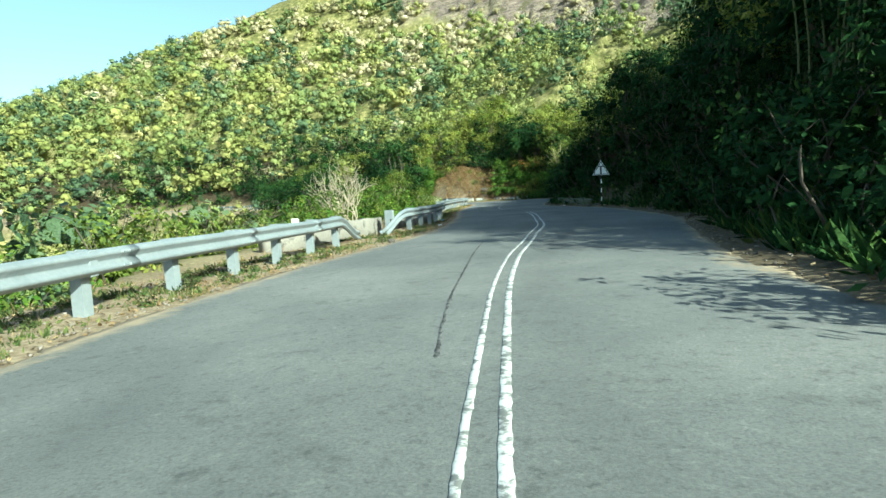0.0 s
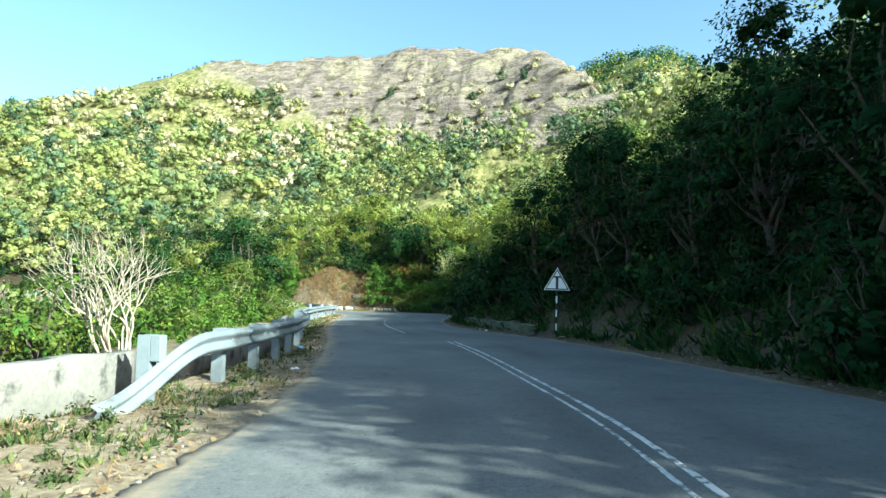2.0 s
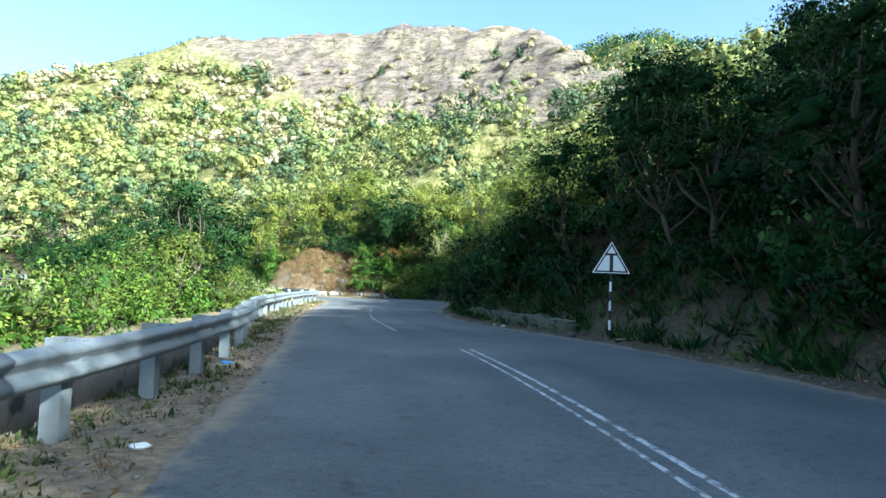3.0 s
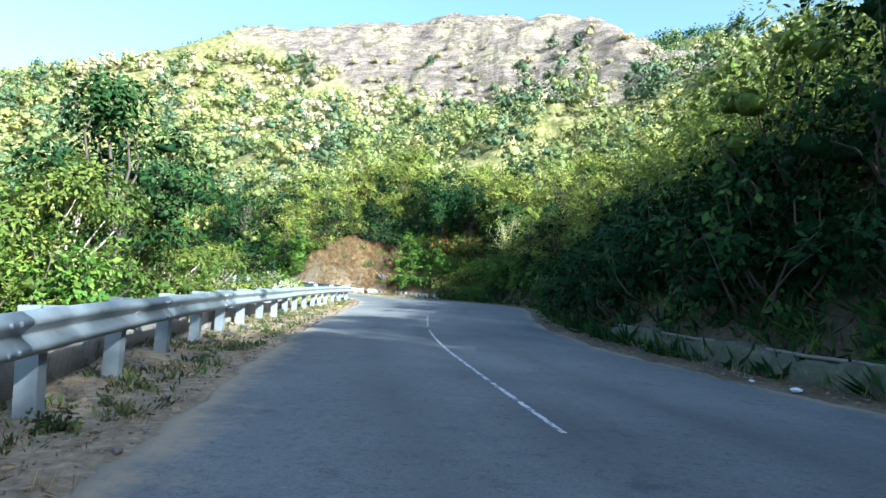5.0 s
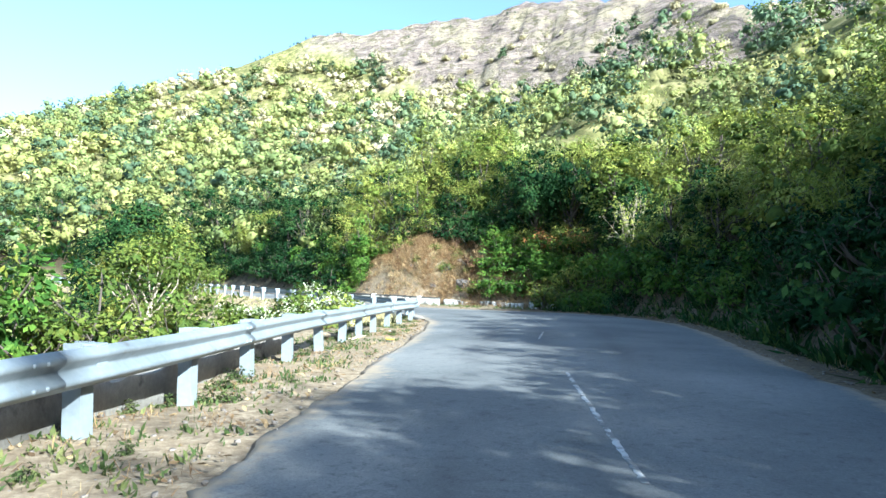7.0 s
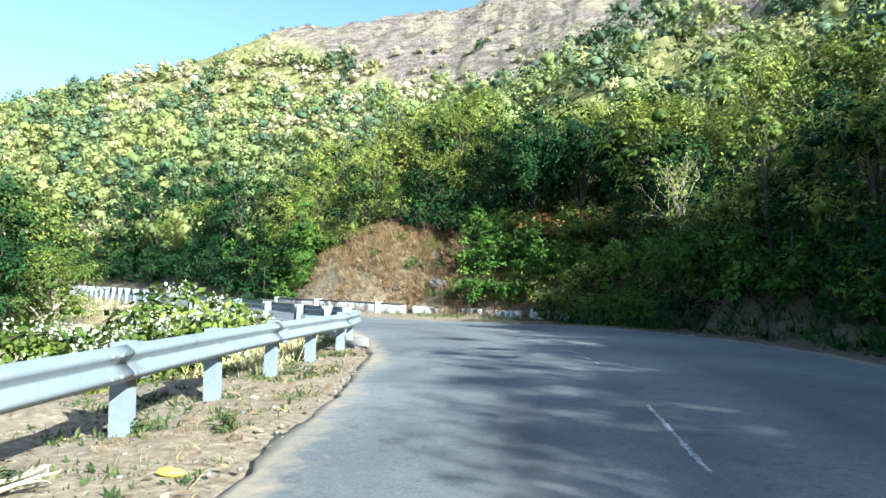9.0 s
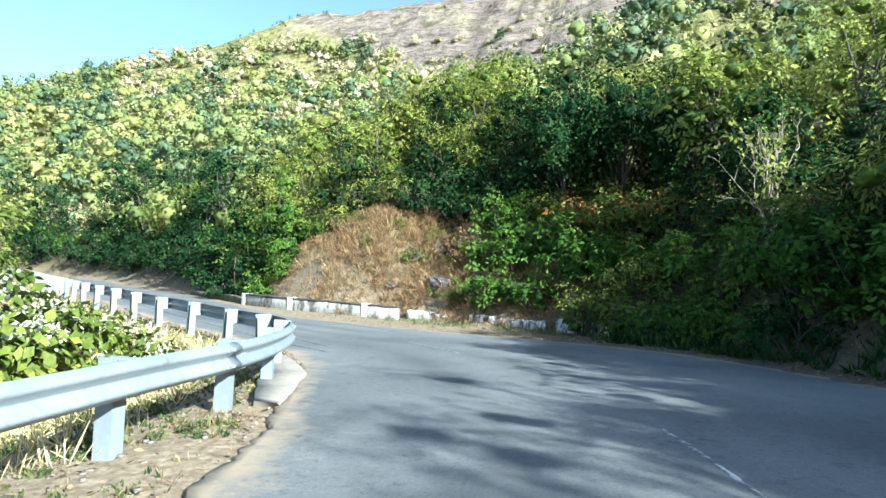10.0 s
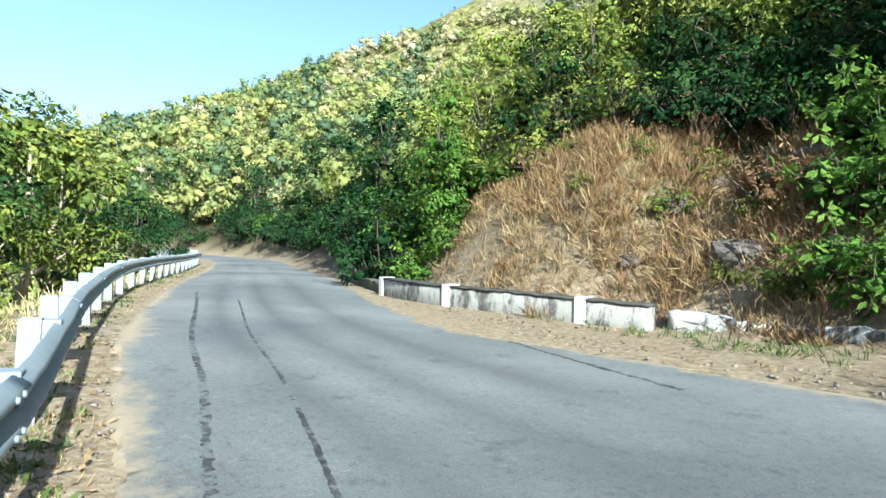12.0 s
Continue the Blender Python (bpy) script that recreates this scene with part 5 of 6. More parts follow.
plant(shrub("bush", 41, 1.5, 1.3, 1500, 0.16, L_MID, "green leafy bush on the bank"), [(-10.0, 77.0, 1.0), (-7.3, 73.9, 1.2), (-4.3, 70.9, 1.1), (-3.0, 68.0, 1.2), (-2.3, 66.0, 1.3), (-1.2, 63.6, 1.2), (0.0, 61.2, 1.2), (-25.2, 83.3, 0.9)], rng, group="bushes on the bank")
plant(shrub("roadside_shrub", 42, 1.9, 1.4, 1700, 0.15, L_DARK, "dark bush along the foot of the sunlit hillside"), [(float(beside(u, d)[0]), float(beside(u, d)[1])) for u, d in ((23.5, 2.2), (23.8, 3.6), (24.0, 2.0), (24.25, 3.2), (24.5, 2.1), (24.75, 3.4), (25.0, 2.2), (25.3, 3.0), (25.6, 2.2), (25.9, 3.2), (26.2, 2.3), (26.6, 2.8))], rng, (1.0, 1.5), group="bushes along the road")
plant(shrub("withered_bush", 43, 0.9, 0.8, 700, 0.10, L_GRASS, "withered brown bush on the dry bank", 0.3), [(-13.5, 78.2), (-15.2, 79.6), (-16.8, 80.2), (-18.4, 80.6), (-20.2, 81.6), (-12.2, 79.8), (-14.6, 81.6), (-17.6, 82.2), (-19.4, 83.4), (-21.6, 83.2), (-16.0, 78.6), (-18.9, 79.4), (-12.9, 76.8), (-21.0, 80.2)], rng, (0.7, 1.4), group="withered bushes on the bank")
dim = limb_tree("broadleaf_tree", 44, 6.8, 15, 2.1, 2700, 0.22, L_DARK, M_BARK, "tall deep green tree at the bend, with copies added up the slope for shade", lobe_r=(1.0, 1.6), base=0.2)
# the twelve strewn ones stand unseen up the slope, added to shade the road
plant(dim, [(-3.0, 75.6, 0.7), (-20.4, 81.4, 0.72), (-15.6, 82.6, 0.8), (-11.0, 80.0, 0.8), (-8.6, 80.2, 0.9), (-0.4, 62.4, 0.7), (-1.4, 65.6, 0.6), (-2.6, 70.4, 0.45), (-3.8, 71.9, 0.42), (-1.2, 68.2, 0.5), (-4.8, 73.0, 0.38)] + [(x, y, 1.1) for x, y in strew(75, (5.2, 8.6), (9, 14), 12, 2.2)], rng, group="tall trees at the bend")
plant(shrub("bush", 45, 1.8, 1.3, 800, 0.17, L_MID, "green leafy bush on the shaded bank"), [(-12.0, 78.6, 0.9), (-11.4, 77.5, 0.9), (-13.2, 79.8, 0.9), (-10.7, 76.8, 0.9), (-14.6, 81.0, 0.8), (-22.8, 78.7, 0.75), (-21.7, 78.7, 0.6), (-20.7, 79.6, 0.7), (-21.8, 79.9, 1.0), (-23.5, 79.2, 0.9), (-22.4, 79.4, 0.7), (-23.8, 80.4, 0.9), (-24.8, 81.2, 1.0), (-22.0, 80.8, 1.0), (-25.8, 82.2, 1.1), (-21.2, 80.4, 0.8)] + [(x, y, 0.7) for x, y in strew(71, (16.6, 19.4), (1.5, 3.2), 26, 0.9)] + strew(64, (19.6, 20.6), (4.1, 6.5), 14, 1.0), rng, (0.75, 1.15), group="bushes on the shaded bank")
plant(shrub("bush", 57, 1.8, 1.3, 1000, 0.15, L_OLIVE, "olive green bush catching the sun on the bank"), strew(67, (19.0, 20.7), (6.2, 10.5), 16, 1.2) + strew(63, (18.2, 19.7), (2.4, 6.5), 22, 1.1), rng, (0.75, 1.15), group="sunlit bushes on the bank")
plant(shrub("roadside_shrub", 46, 2.3, 1.6, 1000, 0.20, L_DARK, "dense dark bush beside the climbing road"), strew(61, (22.9, 26.4), (1.0, 4.0), 30, 1.4) + [(x, y, 1.5) for x, y in strew(72, (26.2, 28.8), (1.4, 6), 28, 2.0)], rng, (0.8, 1.25), group="bushes along the climbing road")
plant(shrub("roadside_shrub", 47, 2.2, 1.5, 1000, 0.20, L_MID, "dense green bush beside the climbing road"), strew(62, (23.2, 27.4), (3.0, 8.0), 18, 1.8), rng, (0.8, 1.3), group="bushes along the climbing road")
plant(limb_tree("feathery_tree", 49, 5.4, 13, 2.0, 3000, 0.17, L_YELLOW, M_BARK, "sunlit yellow-green tree above the dry bank", aspect=0.4), [(0.6, 67.6, 0.9), (1.4, 73.4, 1.05), (3.6, 69.8, 1.0), (-0.4, 77.0, 1.0), (2.2, 63.8, 0.85), (4.6, 65.4, 0.8), (2.8, 60.2, 0.8), (5.4, 61.2, 0.8), (3.0, 56.6, 0.8), (5.8, 57.0, 0.8), (3.4, 51.0, 0.9), (5.8, 47.0, 1.0), (-18.4, 82.2, 0.85), (-22.4, 82.4, 0.85), (-24.8, 83.2, 0.8), (-21.6, 85.2, 1.25), (-18.6, 86.4, 1.35), (-14.6, 86.6, 1.1), (-24.4, 86.4, 0.9), (-11.0, 85.0, 1.1), (-16.6, 89.0, 1.1), (-13.6, 83.0, 1.0), (-11.8, 82.4, 0.95), (-16.2, 83.8, 0.9), (-6.2, 81.0, 1.0), (-3.4, 79.4, 1.0)], rng, group="sunlit trees above the bank")
plant(limb_tree("broadleaf_tree", 50, 5.0, 12, 2.0, 1300, 0.24, L_DARK, M_BARK, "dense dark tree beside the climbing road", base=0.1), strew(66, (23.6, 26.6), (4.0, 14), 26, 2.5) + [(x, y, 1.3) for x, y in strew(73, (26.2, 28.9), (4.5, 17), 26, 3.0)], rng, (0.7, 1.15), group="trees along the climbing road")
plant(bare_shrub("brushwood", 48, 1.5, 5, M_BRUSH, "dry red-brown brushwood on the sunlit bank", spread=0.9), [(-5.0, 74.7), (-4.2, 74.1), (-3.6, 73.2)] + strew(65, (20.5, 22.9), (4.0, 10.0), 21, 0.9), rng, (0.6, 1.1), group="brushwood on the bank")
plant(shrub("bank_bush", 58, 1.9, 1.5, 1300, 0.15, L_DARK, "dark bush overhanging the top of the dry bank"), [(float(p[0]), float(p[1]), 0.95 + 0.2 * (k % 3)) for k, p in enumerate(beside(20.35 + 0.17 * k, 7.6 + 1.2 * (k % 2) + 0.25 * abs(k - 7)) for k in range(15))], rng, group="bushes over the bank")
plant(shrub("bank_bush", 62, 2.0, 1.4, 1300, 0.15, L_OLIVE, "olive bush over the top of the dry bank"), [(-20.8, 79.9, 1.1), (-19.5, 80.2, 1.0), (-18.3, 80.3, 1.1), (-17.0, 80.0, 0.95)], rng, group="bushes over the bank")
plant(shrub("bank_bush", 63, 2.0, 1.4, 1300, 0.15, L_DARK, "dark bush over the top of the dry bank"), [(-15.8, 79.7, 1.1), (-14.6, 79.4, 1.0), (-13.4, 79.0, 1.1), (-12.4, 78.4, 0.9), (-18.9, 81.2, 1.2), (-16.4, 80.9, 1.2)], rng, group="bushes over the bank")
plant(shrub("bank_bush", 59, 0.8, 0.7, 420, 0.11, L_OLIVE, "small olive bush among the dry grass of the bank"), strew(81, (20.3, 22.9), (4.3, 8.0), 18, 1.0), rng, (0.5, 1.1), group="bushes over the bank")
plant(shrub("weed_plant", 60, 0.42, 0.34, 170, 0.085, L_WEED, "leafy green weed on the valley verge", 0.55, boughs=6), strew(82, (4.5, 18.0), (-2.3, -0.45), 150, 0.3), rng, (0.2, 0.48), 0.03, group="weeds on the verge")
# valley side
left_trees = [
    (limb_tree("teak_tree", 51, 4.6, 16, 1.9, 5600, 0.16, L_OLIVE, M_PALE_BARK, "large-leaved olive green tree beyond the crash barrier", aspect=0.45, base=0.2), [(-11.2, 33.4, 0.75), (-11.4, 37.4, 0.55), (-12.8, 43.4, 0.52), (-12.6, 31.2, 0.7), (-12.2, 24.4, 0.6), (-14.3, 39.6, 0.62), (-36.6, 73.9, 1.75), (-29.4, 68.4, 0.9)]),
    (limb_tree("broadleaf_tree", 52, 5.6, 15, 2.0, 5200, 0.16, L_DARK, M_BARK, "dark green tree rising beyond the crash barrier", flat=0.4, base=0.4), [(-11.6, 34.9, 0.95), (-14.5, 28.8, 0.75), (-13.8, 34.6, 0.75), (-12.0, 21.0, 0.62), (-15.6, 45.0, 0.5), (-37.5, 71.5, 1.35), (-31.5, 66.0, 1.2), (-34.5, 69.0, 1.5), (-47, 81.5, 1.3), (-43.5, 78.5, 1.3), (-52, 88, 1.3), (-58, 93, 1.2)]),
    (shrub("roadside_shrub", 53, 2.4, 1.4, 2000, 0.12, L_OLIVE, "olive green bush beyond the crash barrier"), [(-9.4, 21.8, 1.0), (-9.9, 25.4, 1.0), (-10.4, 29.0, 1.1), (-7.6, 14.6, 1.0), (-7.6, 10.4, 1.0), (-7.4, 6.2, 1.0), (-6.6, 1.6, 1.1), (-5.8, -3.0, 1.1), (-12.0, 40.8, 0.9), (-11.1, 36.4, 1.0), (-11.7, 42.2, 0.85), (-11.0, 31.0, 1.1), (-7.9, 4.0, 1.3), (-8.4, 8.6, 1.3)] + [(x, y, 1.5) for x, y in strew(83, (4.2, 10.5), (-17, -7), 30, 2.2)]),
    (shrub("roadside_shrub", 54, 2.2, 1.3, 2000, 0.13, L_MID, "green bush beyond the crash barrier"), [(-9.4, 17.2, 0.9), (-9.3, 23.6, 1.0), (-10.3, 27.2, 1.0), (-7.9, 12.6, 1.0), (-7.2, -0.6, 1.3), (-9.6, 13.2, 1.5), (-10.7, 32.2, 0.9), (-9.2, 18.8, 1.4), (-11.8, 38.9, 1.0), (-10.6, 28.4, 1.1), (-11.3, 33.0, 1.3)]),
]
for ob, places in left_trees:
    plant(ob, places, rng, sink=0.15, group="plants on the valley side")
plant(shrub("roadside_shrub", 61, 2.4, 1.6, 2000, 0.13, L_YELLOW, "yellow-green bush on the slope below the crash barrier"), [(x, y, 1.4) for x, y in strew(84, (4.0, 10.0), (-22, -8), 24, 2.6)], rng, sink=0.15, group="plants on the valley side")
plant(bare_shrub("bare_shrub", 55, 3.0, 17, M_PALE_BARK, "leafless pale shrub beyond the crash barrier", spread=0.6), [(-7.9, 17.6, 1.0)], rng)
plant(shrub("flowering_bush", 56, 1.5, 1.5, 4200, 0.15, L_OLIVE, "broad green bush with cream blossom inside the bend", 0.6, bloom=1500), [(-16.6, 58.6, 1.5), (-17.9, 58.0, 1.5), (-15.5, 58.9, 1.05), (-19.2, 57.2, 1.5), (-17.2, 59.6, 1.2)], rng, group="flowering bushes inside the bend")


# ---------------------------------------------------------------- woods
PATH_XY = np.array([eye[:2] for _, eye, _, _ in PATH])


KINDS = [("yellow_green_woods", "sunlit yellow-green woodland on the mountainside", W_YELLOW), ("green_woods", "mid-green woodland on the mountainside", W_MID), ("dark_woods", "dark bluish-green trees on the mountainside", W_BLUE), ("straw_woods", "pale straw-coloured dry bamboo and scrub on the mountainside", W_DRY)]


def scattered(step, seed):
    """Places over the woodland, one to a cell of the plan, strayed from its middle."""
    g = np.random.default_rng(seed)
    gx, gy = np.meshgrid(np.arange(-330, 130, step), np.arange(-30, 400, step))
    x, y = gx.ravel() + g.uniform(0.08, 0.92, gx.size) * step, gy.ravel() + g.uniform(0.08, 0.92, gx.size) * step
    near = np.hypot(x[:, None] - PATH_XY[::3, 0], y[:, None] - PATH_XY[::3, 1]).min(1)
    az = np.degrees(np.arctan2(-(x - 1.3), y + 10))
    return x, y, near, (az > -42) & (az < 74)


def woods():
    """Far woodland in four kinds of crown, each crown of several lobes clothed in leaves, finer the nearer it stands."""
    g = np.random.default_rng(201)
    heaps, normals = [Heap() for _ in KINDS], [[] for _ in KINDS]
    for step, lo, hi, leaves, size in ((3.9, 0, 48, 250, 0.36), (4.6, 48, 95, 210, 0.48), (5.6, 95, 165, 185, 0.68), (6.6, 165, 1000, 150, 0.92)):
        x, y, near, ok = scattered(step, int(step * 10))
        ok &= (near >= lo) & (near < hi)
        x, y, near = x[ok], y[ok], near[ok]
        z, _, rock, d, at = height(x, y)
        gap = np.where(d > 0, np.where(at < 19.4, 13.0, np.where(at < 23.2, 15.0, np.where(at < 23.7, 9.0, np.where(at < 28, 4.0, 1.2)))), np.where(at < 15, 7.0, np.where(at < 24, 15.0, np.where(at < 28, 4.0, 2.0))))
        ok = (np.abs(d) > gap) & (g.uniform(size=len(x)) > 0.08) & ((d > 0) | (np.abs(d) < 90))
        ok &= (rock < 0.85) | (g.uniform(size=len(x)) < 0.6)
        x, y, z, near, rock, d = x[ok], y[ok], z[ok], near[ok], rock[ok], d[ok]
        n = len(x)
        el = np.degrees(np.arctan2(z - 1.2, np.hypot(x, y)))
        patch, grove = wave(x, y, 46, 204, 3), wave(x, y, 24, 207, 2)
        dry = smooth(8.5, 15, el + 3.0 * patch) * smooth(70, 110, near)
        roll = g.uniform(size=n)
        kind = np.where(roll < 0.03 + 0.50 * dry, 3, np.where(g.uniform(size=n) + 0.45 * grove > 0.80, 2, np.where(g.uniform(size=n) + 0.4 * patch > 0.56, 0, 1)))
        kind = np.where((near < 60) & (kind == 3), 1, kind)
        kind = np.where(rock > 0.85, np.where(roll < 0.88, 3, 2), kind)
        lid = np.array([canopy(a, b) for a, b in zip(x, y)]) - z
        crest = np.interp(np.degrees(np.arctan2(-(x - 1.3), y)), CREST_AZ, CREST_R)
        seen = (np.hypot(x - 1.3, y) < crest + 20) & (lid > 0.8) & ((x < 24) | (x - 0.3 < 0.72 * (y - 4)))
        ridge = (np.hypot(x - 1.3, y) > crest - 16) & (x < -70)
        kind = np.where(seen, np.where(ridge & (g.uniform(size=n) < 0.55), 2, kind), 9)
        r = g.uniform(0.46, 0.74, n) * step * np.where(kind == 2, 0.92, 1.0) * np.where(rock > 0.85, g.uniform(0.22, 0.6, n), 1.0) * np.where(d < 0, 0.9, 1)
        tall = np.where(kind == 3, 0.62, np.where(kind == 2, 1.15, 0.85)) * g.uniform(0.8, 1.25, n) * np.where((rock > 0.85) & (kind == 3), 0.75, 1)
        r = np.minimum(r, lid / (tall * 2.0))
        tone = (0.45 + g.normal(size=n) * 0.20 + 0.22 * wave(x, y, 15, 209, 2)).clip(0, 1)
        for kk in range(4):
            k = np.flatnonzero(kind == kk)
            if not len(k):
                continue
            lobes = 5
            rr = r[k][:, None, None]
            c = np.stack([x[k], y[k], z[k] + r[k] * tall[k] * 0.75], -1)
            ang = np.arange(lobes) * 2.4 + g.uniform(0, 6.28, (len(k), 1))
            up = np.linspace(-0.50, 0.80, lobes)[None] + g.normal(size=(len(k), lobes)) * 0.12
            out = np.sqrt((1 - (up * 0.95) ** 2).clip(0.05)) * g.uniform(0.35, 0.80, (len(k), lobes))
            lob = c[:, None] + np.stack([np.cos(ang) * out, np.sin(ang) * out, up * tall[k][:, None]], -1) * rr
            small = g.uniform(0.36, 0.58, (len(k), lobes))
            ltone = (tone[k][:, None] + g.normal(size=(len(k), lobes)) * 0.11).clip(0, 1)
            f = np.ones((len(k), lobes, len(BALL)))
            for _ in range(4):
                f += 0.14 * np.sin(np.einsum("klc,bc->klb", g.normal(size=(len(k), lobes, 3)) * 3.0, BALL) + g.uniform(0, 6.28, (len(k), lobes, 1)))
            v = (lob[:, :, None] + BALL * (rr * small[..., None] * f * np.where(near[k] < 95, 0.42, 0.55)[:, None, None])[..., None] * [1, 1, 0.8]).reshape(-1, 3)
            heaps[kk].add(v, np.arange(len(v)).reshape(-1, 4), np.repeat(ltone.ravel() * 0.92, len(BALL) // 4))
            away = unit(v - np.repeat(c, lobes * len(BALL), 0))
            normals[kk].append(unit(np.tile(BALL, (len(k) * lobes, 1)) * 0.75 + away * 0.35))
            pick = g.integers(0, lobes, (len(k), leaves))
            row = np.arange(len(k))[:, None]
            dirs = unit(g.normal(size=(len(k), leaves, 3)) + [0, 0, 0.25])
            p = (lob[row, pick] + dirs * rr * small[row, pick][..., None] * (0.52 + 0.74 * g.uniform(0, 1, (len(k), leaves, 1)) ** 0.8) * [1, 1, 0.8]).reshape(-1, 3)
            away = unit(p - np.repeat(c, leaves, 0))
            v, q = leaf_quads(p, size, g, 0.7 if kk != 3 else 0.45, None, 1.0, dirs.reshape(-1, 3) * 0.9 + away * 0.3 + [0, 0, 0.25])
            heaps[kk].add(v, q[:, ::-1], ltone[row, pick].ravel())
            normals[kk].append(np.repeat(unit(dirs.reshape(-1, 3) * 0.75 + away * 0.35 + g.normal(size=p.shape) * 0.16), 4, 0))
    for (name, label, leaf_mat), h, nn in zip(KINDS, heaps, normals):
        me = h.mesh(name, leaf_mat, smooth_shade=True)
        me.normals_split_custom_set_from_vertices(np.vstack(nn).tolist())
        thing(name, label, "woods", kind="stuff", data=me)


def far_woods(name, label, leaf_mat, count, seed):
    """Tree crowns on the farthest hill."""
    g = np.random.default_rng(seed)
    x, y = g.uniform(20, 330, count), g.uniform(380, 520, count)
    z, _, _, _, _ = height(x, y)
    r = g.uniform(3.0, 6.0, count)
    c = np.repeat(np.stack([x, y, z + r * 0.7], -1), 26, 0)
    d = unit(g.normal(size=(len(c), 3)))
    h = Heap()
    h.add(*leaf_quads(c + d * np.repeat(r, 26)[:, None] * [1, 1, 0.9], 2.0, g, 0.7, None, 1.0, d + [0, 0, 0.3]), np.repeat(g.uniform(0, 1, count), 26))
    thing(name, label, "woods", kind="stuff", data=h.mesh(name, leaf_mat))


def ridge_trees():
    """Lone trees that stand up from the skyline of the mountain."""
    kind = limb_tree("ridge_tree", 91, 7.5, 9, 1.8, 700, 0.5, W_BLUE, M_BARK, "lone dark tree on the mountain ridge", trunk_r=0.16, lobe_r=(1.0, 1.9), base=0.35, flat=0.6)
    g = np.random.default_rng(92)
    az = np.r_[7.3, 7.9, 9.0, 2.0, 12.5, 16.0, 31.8, 24.2, 25.0, 26.2, 27.5, 28.4, 29.6, 33.0, 34.6, 36.5, 38.0, 40.5, 43.0, 46.0, 49.0, 52.0]
    size = np.r_[1.35, 0.7, 0.8, 0.55, 0.6, 0.6, 1.0, g.uniform(0.6, 1.15, len(az) - 7), g.uniform(0.4, 0.85, 40)]
    az = np.r_[az, g.uniform(18, 28, 40)]
    far = np.interp(az, CREST_AZ, CREST_R) - np.r_[np.full(22, 3.0), g.uniform(4, 34, 40)]
    plant(kind, [(float(1.3 - r * math.sin(radians(a))), float(r * math.cos(radians(a))), float(k)) for a, r, k in zip(az, far, size)], g, sink=0.3, group="trees on the ridge")


ridge_trees()
far_woods("far_hill_woods", "bluish-green woods on the farthest hill", L_BLUE, 1300, 211)
far_woods("far_hill_woods", "yellow-green woods on the farthest hill", L_YELLOW, 500, 212)
woods()


# ---------------------------------------------------------------- grass, stones, litter
def grass(name, label, material, seed, us, ds, count, high, blades=7, lean=0.5, side=-1, thin=0.05):
    g = np.random.default_rng(seed)
    p = np.array([beside(g.uniform(*us), side * abs(g.uniform(*ds))) for _ in range(count)])
    clump = wave(p[:, 0], p[:, 1], 2.4, seed, 2) + g.normal(size=count) * 0.4
    p = p[clump > -0.2]
    z = height(p[:, 0], p[:, 1])[0]
    base = np.repeat(np.c_[p, z], blades, 0)
    base[:, :2] += g.normal(size=(len(base), 2)) * 0.06
    axis = g.normal(size=(len(base), 3)) * lean + [0, 0, 1.2]
    h = Heap()
    size = high * np.repeat(g.uniform(0.5, 1.3, len(p)), blades)
    v, q = leaf_quads(base - [0, 0, 0.02], 1.0, g, thin, axis, 0.25)
    v = v.reshape(-1, 4, 3)
    v = v[:, :1] + (v - v[:, :1]) * size[:, None, None]
    h.add(v.reshape(-1, 3), q, np.repeat(g.uniform(0, 1, len(p)), blades))
    thing(name, label, "grass", kind="stuff", data=h.mesh(name, material))


grass("dry_grass", "dry straw grass on the valley verge", L_GRASS, 301, (4.0, 25), (0.15, 3.2), 8000, 0.11, 9, 1.0)
grass("dry_grass", "tall dry grass inside the bend", L_DRY, 302, (16.5, 25), (1.2, 8), 5600, 0.30, 9, 0.8)
grass("verge_weeds", "low green weeds on the valley verge", L_WEED, 303, (4.0, 25), (0.3, 2.8), 10000, 0.085, 9, 1.1, thin=0.30)
grass("dry_grass", "dry grass on the end of the bank", L_GRASS, 307, (21.6, 23.8), (1.9, 8), 9000, 0.36, 8, 0.9, side=1, thin=0.04)
grass("dry_grass", "tall dry grass on the sunlit bank", L_GRASS, 304, (19.7, 22.9), (3.6, 8.4), 13000, 0.44, 8, 0.9, side=1, thin=0.04)
grass("verge_weeds", "green weeds on the bank", L_WEED, 305, (19.0, 24), (1.6, 9), 2200, 0.17, 9, 0.9, side=1, thin=0.12)
grass("dry_grass", "dry stalks along the hillside foot", L_GRASS, 306, (6.5, 19), (0.4, 1.6), 1500, 0.14, 7, 0.9, side=1)

grass("dark_ferns", "dark ferns and weeds along the hillside foot", L_DARK, 308, (5, 19.4), (0.6, 3.2), 9000, 0.38, 7, 1.0, side=1, thin=0.16)


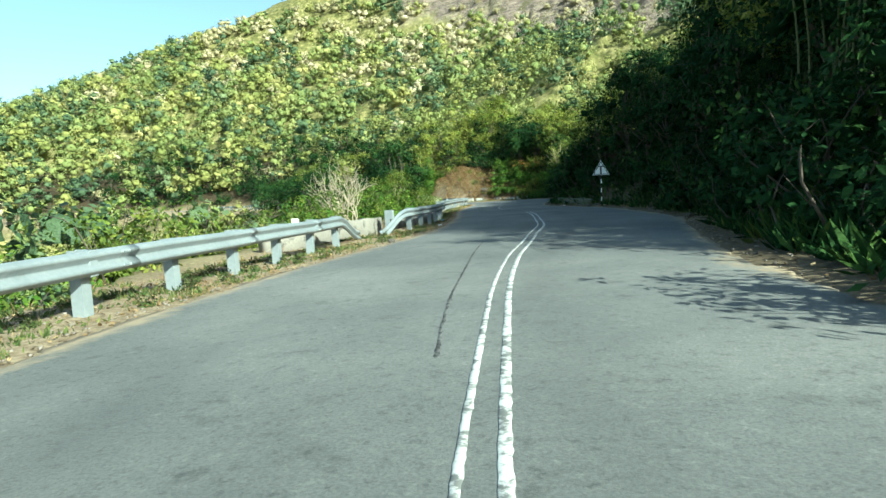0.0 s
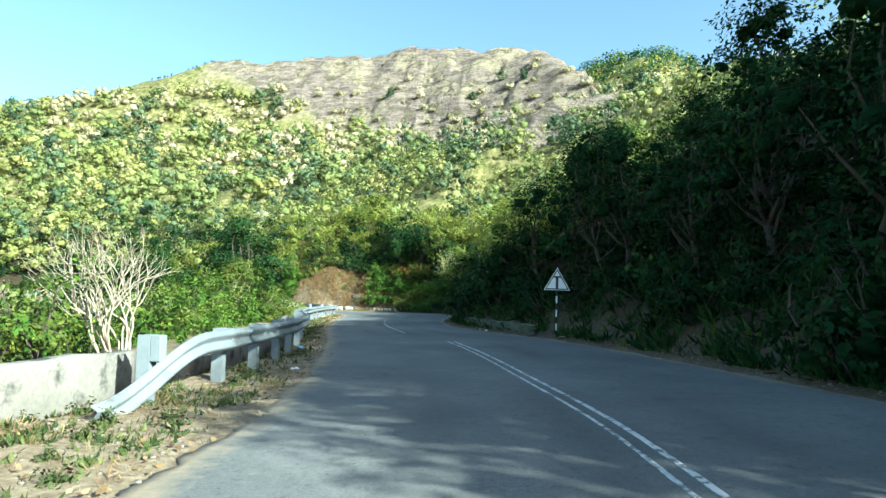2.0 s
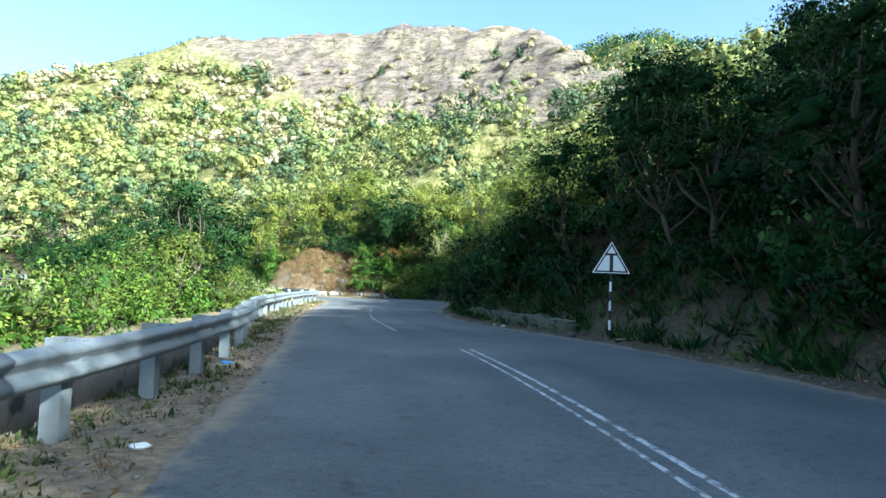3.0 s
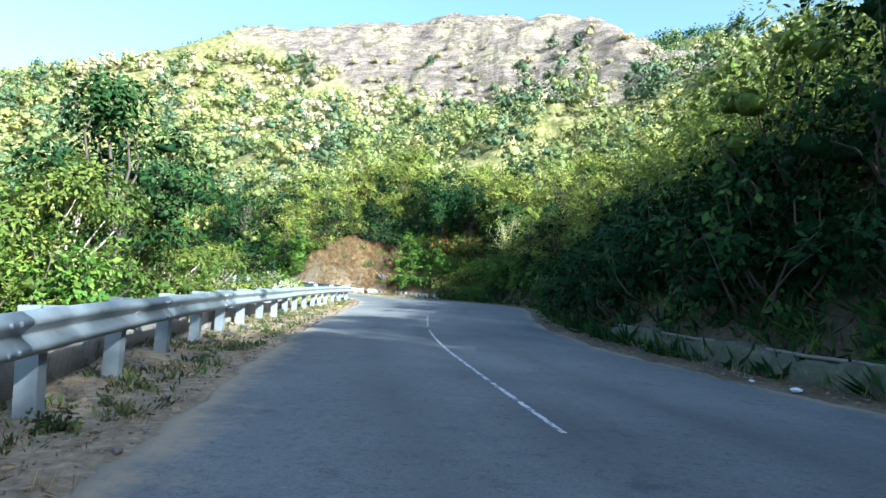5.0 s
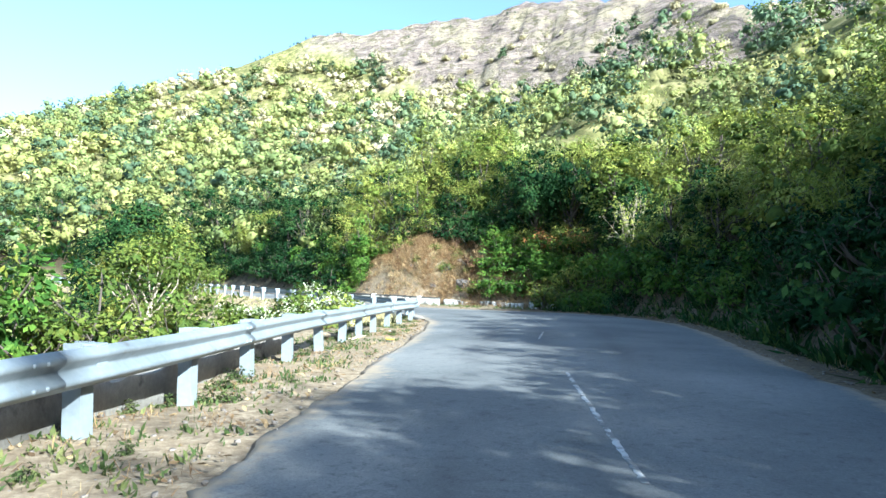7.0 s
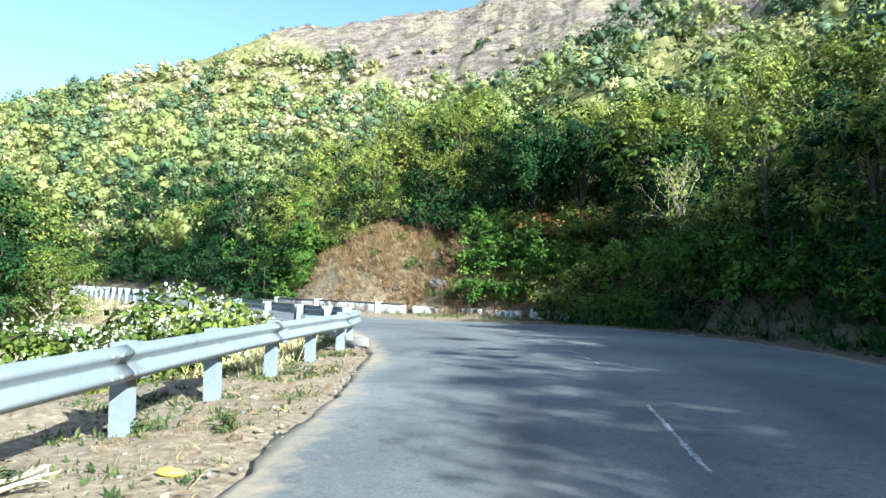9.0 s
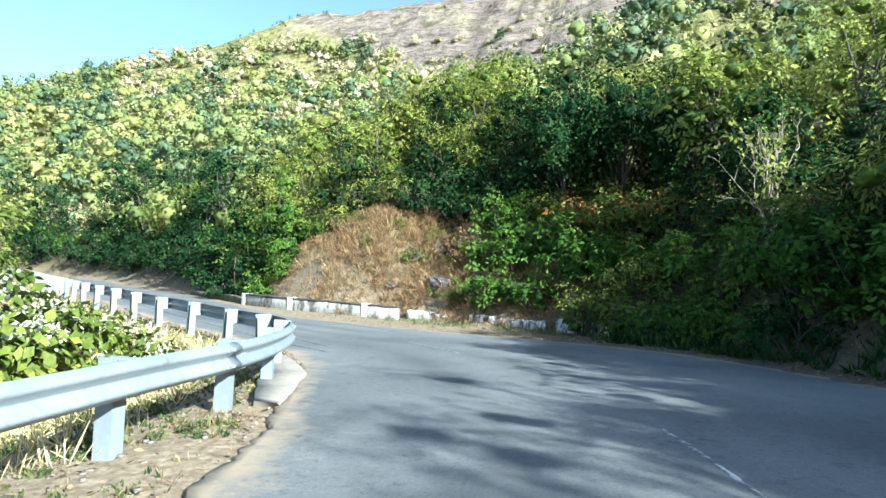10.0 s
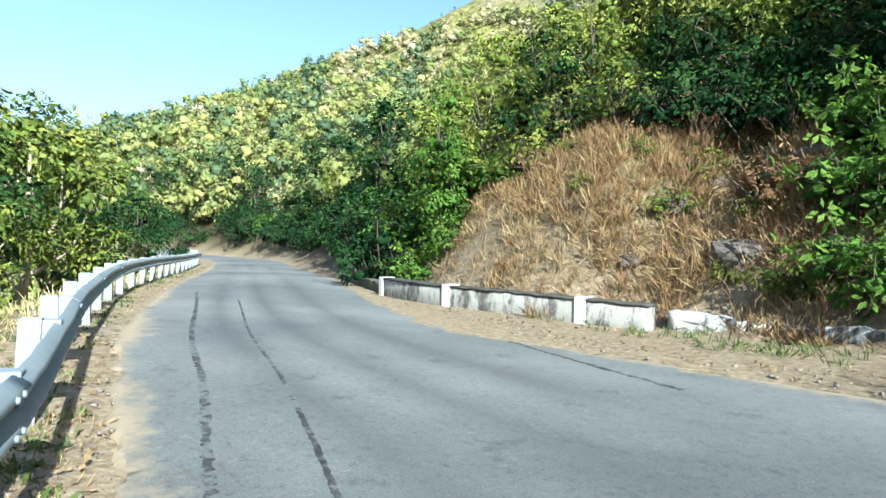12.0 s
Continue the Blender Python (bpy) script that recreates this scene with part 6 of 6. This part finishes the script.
def pebbles(name, label, seed, us, ds, count, size, side):
    g = np.random.default_rng(seed)
    h = Heap()
    p = np.array([beside(g.uniform(*us), side * g.uniform(*ds)) for _ in range(count)])
    z = height(p[:, 0], p[:, 1])[0]
    cube = np.array([(a, b, c) for c in (-1, 1) for b in (-1, 1) for a in (-1, 1)], float)
    faces = np.array([(0, 2, 3, 1), (4, 5, 7, 6), (0, 1, 5, 4), (2, 6, 7, 3), (0, 4, 6, 2), (1, 3, 7, 5)])
    for (px, py), pz in zip(p, z):
        s = size * g.uniform(0.4, 1.0) ** 2
        v = cube * g.uniform(0.5, 1.0, (8, 3)) * s * [0.6, 0.5, 0.35]
        a = g.uniform(0, 6.28)
        v[:, :2] = v[:, :2] @ np.array([[np.cos(a), np.sin(a)], [-np.sin(a), np.cos(a)]])
        h.add(v + [px, py, pz + s * 0.12], faces)
    thing(name, label, "pebbles", kind="stuff", data=h.mesh(name, M_STONE))


pebbles("gravel", "loose gravel along the valley side of the road", 311, (4, 25), (-0.1, 1.9), 3000, 0.055, -1)
pebbles("gravel", "loose gravel along the hillside of the road", 312, (4.6, 24), (0.0, 1.3), 1300, 0.06, 1)
STONE_SPOTS = [(-1.67, 6.26, 0.22), (-3.2, 63.1, 0.55), (-3.75, 64.4, 0.3), (6.25, 10.45, 0.2), (-2.6, 17.4, 0.2), (-7.6, 33.0, 0.25), (-7.2, 31.6, 0.2), (-7.9, 34.4, 0.22), (3.0, 26.6, 0.35), (2.0, 28.6, 0.3), (2.6, 26.2, 0.28), (-13.3, 59.9, 0.25), (-13.4, 76.0, 1.05), (-14.9, 77.0, 0.8), (-14.4, 79.4, 0.9), (-15.6, 76.2, 0.5), (-12.2, 77.4, 0.9), (-17.4, 77.2, 0.5), (-14.2, 77.9, 0.7), (-6.6, 69.6, 0.3)]
for k, (x, y, s) in enumerate(STONE_SPOTS):
    ob = thing("boulder" if s > 0.4 else "stone", "rough grey-brown rock beside the road", "rock", group="loose rocks", data=STONES[k % 5])
    ob.matrix_world = Matrix.LocRotScale((x, y, ground_at(x, y) - s * (0.12 if s > 0.4 else -0.04)), Euler((rng.normal() * 0.2, rng.normal() * 0.2, rng.uniform(0, 6))), (s, s, s))


def crumpled(name, x, y, size, material, label, seed):
    """A crumpled wrapper: a folded sheet with some body."""
    g = np.random.default_rng(seed)
    bm = bmesh.new()
    bmesh.ops.create_icosphere(bm, subdivisions=2, radius=1)
    for v in bm.verts:
        v.co = Vector((v.co.x * size * g.uniform(0.6, 1.1), v.co.y * size * 0.7 * g.uniform(0.5, 1.1), v.co.z * size * 0.32 * g.uniform(0.3, 1.2)))
    ob = thing(name, label, "litter", data=bm_mesh(name, bm, material))
    ob.location = (x, y, ground_at(x, y) + size * 0.2)


crumpled("wrapper", -9.6, 48.1, 0.11, M_LITTER_Y, "crumpled yellow wrapper on the verge", 1)
crumpled("wrapper", -2.55, 14.2, 0.10, M_LITTER_W, "crumpled white wrapper on the verge", 2)
crumpled("wrapper", -3.9, 19.4, 0.12, M_LITTER_B, "crumpled blue bag beside a barrier post", 3)
crumpled("wrapper", -10.6, 51.2, 0.06, M_LITTER_W, "small white scrap on the verge", 4)
crumpled("wrapper", 1.0, 29.6, 0.09, M_LITTER_W, "white scrap at the dusty road edge", 6)
crumpled("wrapper", 0.75, 30.3, 0.05, M_LITTER_W, "white scrap at the dusty road edge", 7)
crumpled("wrapper", -0.1, 32.6, 0.05, M_LITTER_W, "white scrap at the dusty road edge", 8)
crumpled("wrapper", 6.7, 3.2, 0.13, M_LITTER_W, "white scrap at the road edge", 5)


def fallen_branch(x, y, turn, length, seed):
    g = np.random.default_rng(seed)
    h = Heap()
    main = bow((0, 0, 0.03), (length, 0, 0.12), g, 0.08, 9)
    h.add(*tube(main, np.linspace(0.02, 0.007, 9), 6))
    for k in (3, 5, 6):
        w = g.normal(size=3) * 0.2 + [0.35, 0.25 * (-1) ** k, 0.1]
        h.add(*tube(bow(main[k], main[k] + w * length * 0.6, g, 0.1, 5), np.linspace(0.011, 0.004, 5), 5))
    ob = thing("fallen_branch", "dry fallen branch on the ground", "branch", data=h.mesh("fallen_branch", M_DEAD, smooth_shade=True))
    ob.matrix_world = pose(x, y, ground_at(x, y) + 0.01, 0, 0, turn)


fallen_branch(-10.3, 47.3, 50, 0.4, 1)
fallen_branch(-10.5, 47.6, 30, 0.3, 2)
fallen_branch(3.4, 24.7, 10, 0.9, 3)


def leaf_litter(name, label, seed, us, ds, count, side):
    """Fallen leaves lying about, curled, almost flat."""
    g = np.random.default_rng(seed)
    p = np.array([beside(g.uniform(*us), side * g.uniform(*ds) ** 1.0) for _ in range(count)])
    p = p[wave(p[:, 0], p[:, 1], 1.8, seed, 2) + g.normal(size=count) * 0.5 > -0.1]
    z = height(p[:, 0], p[:, 1])[0]
    h = Heap()
    h.add(*leaf_quads(np.c_[p, z + 0.012], 0.075, g, 0.55, None, 1.0, np.tile([0, 0, 1.6], (len(p), 1))), tone=0.5)
    thing(name, label, "leaf litter", kind="stuff", data=h.mesh(name, L_LITTER))


leaf_litter("leaf_litter", "dry brown fallen leaves on the valley verge", 321, (4.2, 22), (0.05, 2.6), 13000, -1)
leaf_litter("leaf_litter", "dry brown fallen leaves at the hillside foot", 322, (5, 23.5), (0.05, 2.2), 6000, 1)
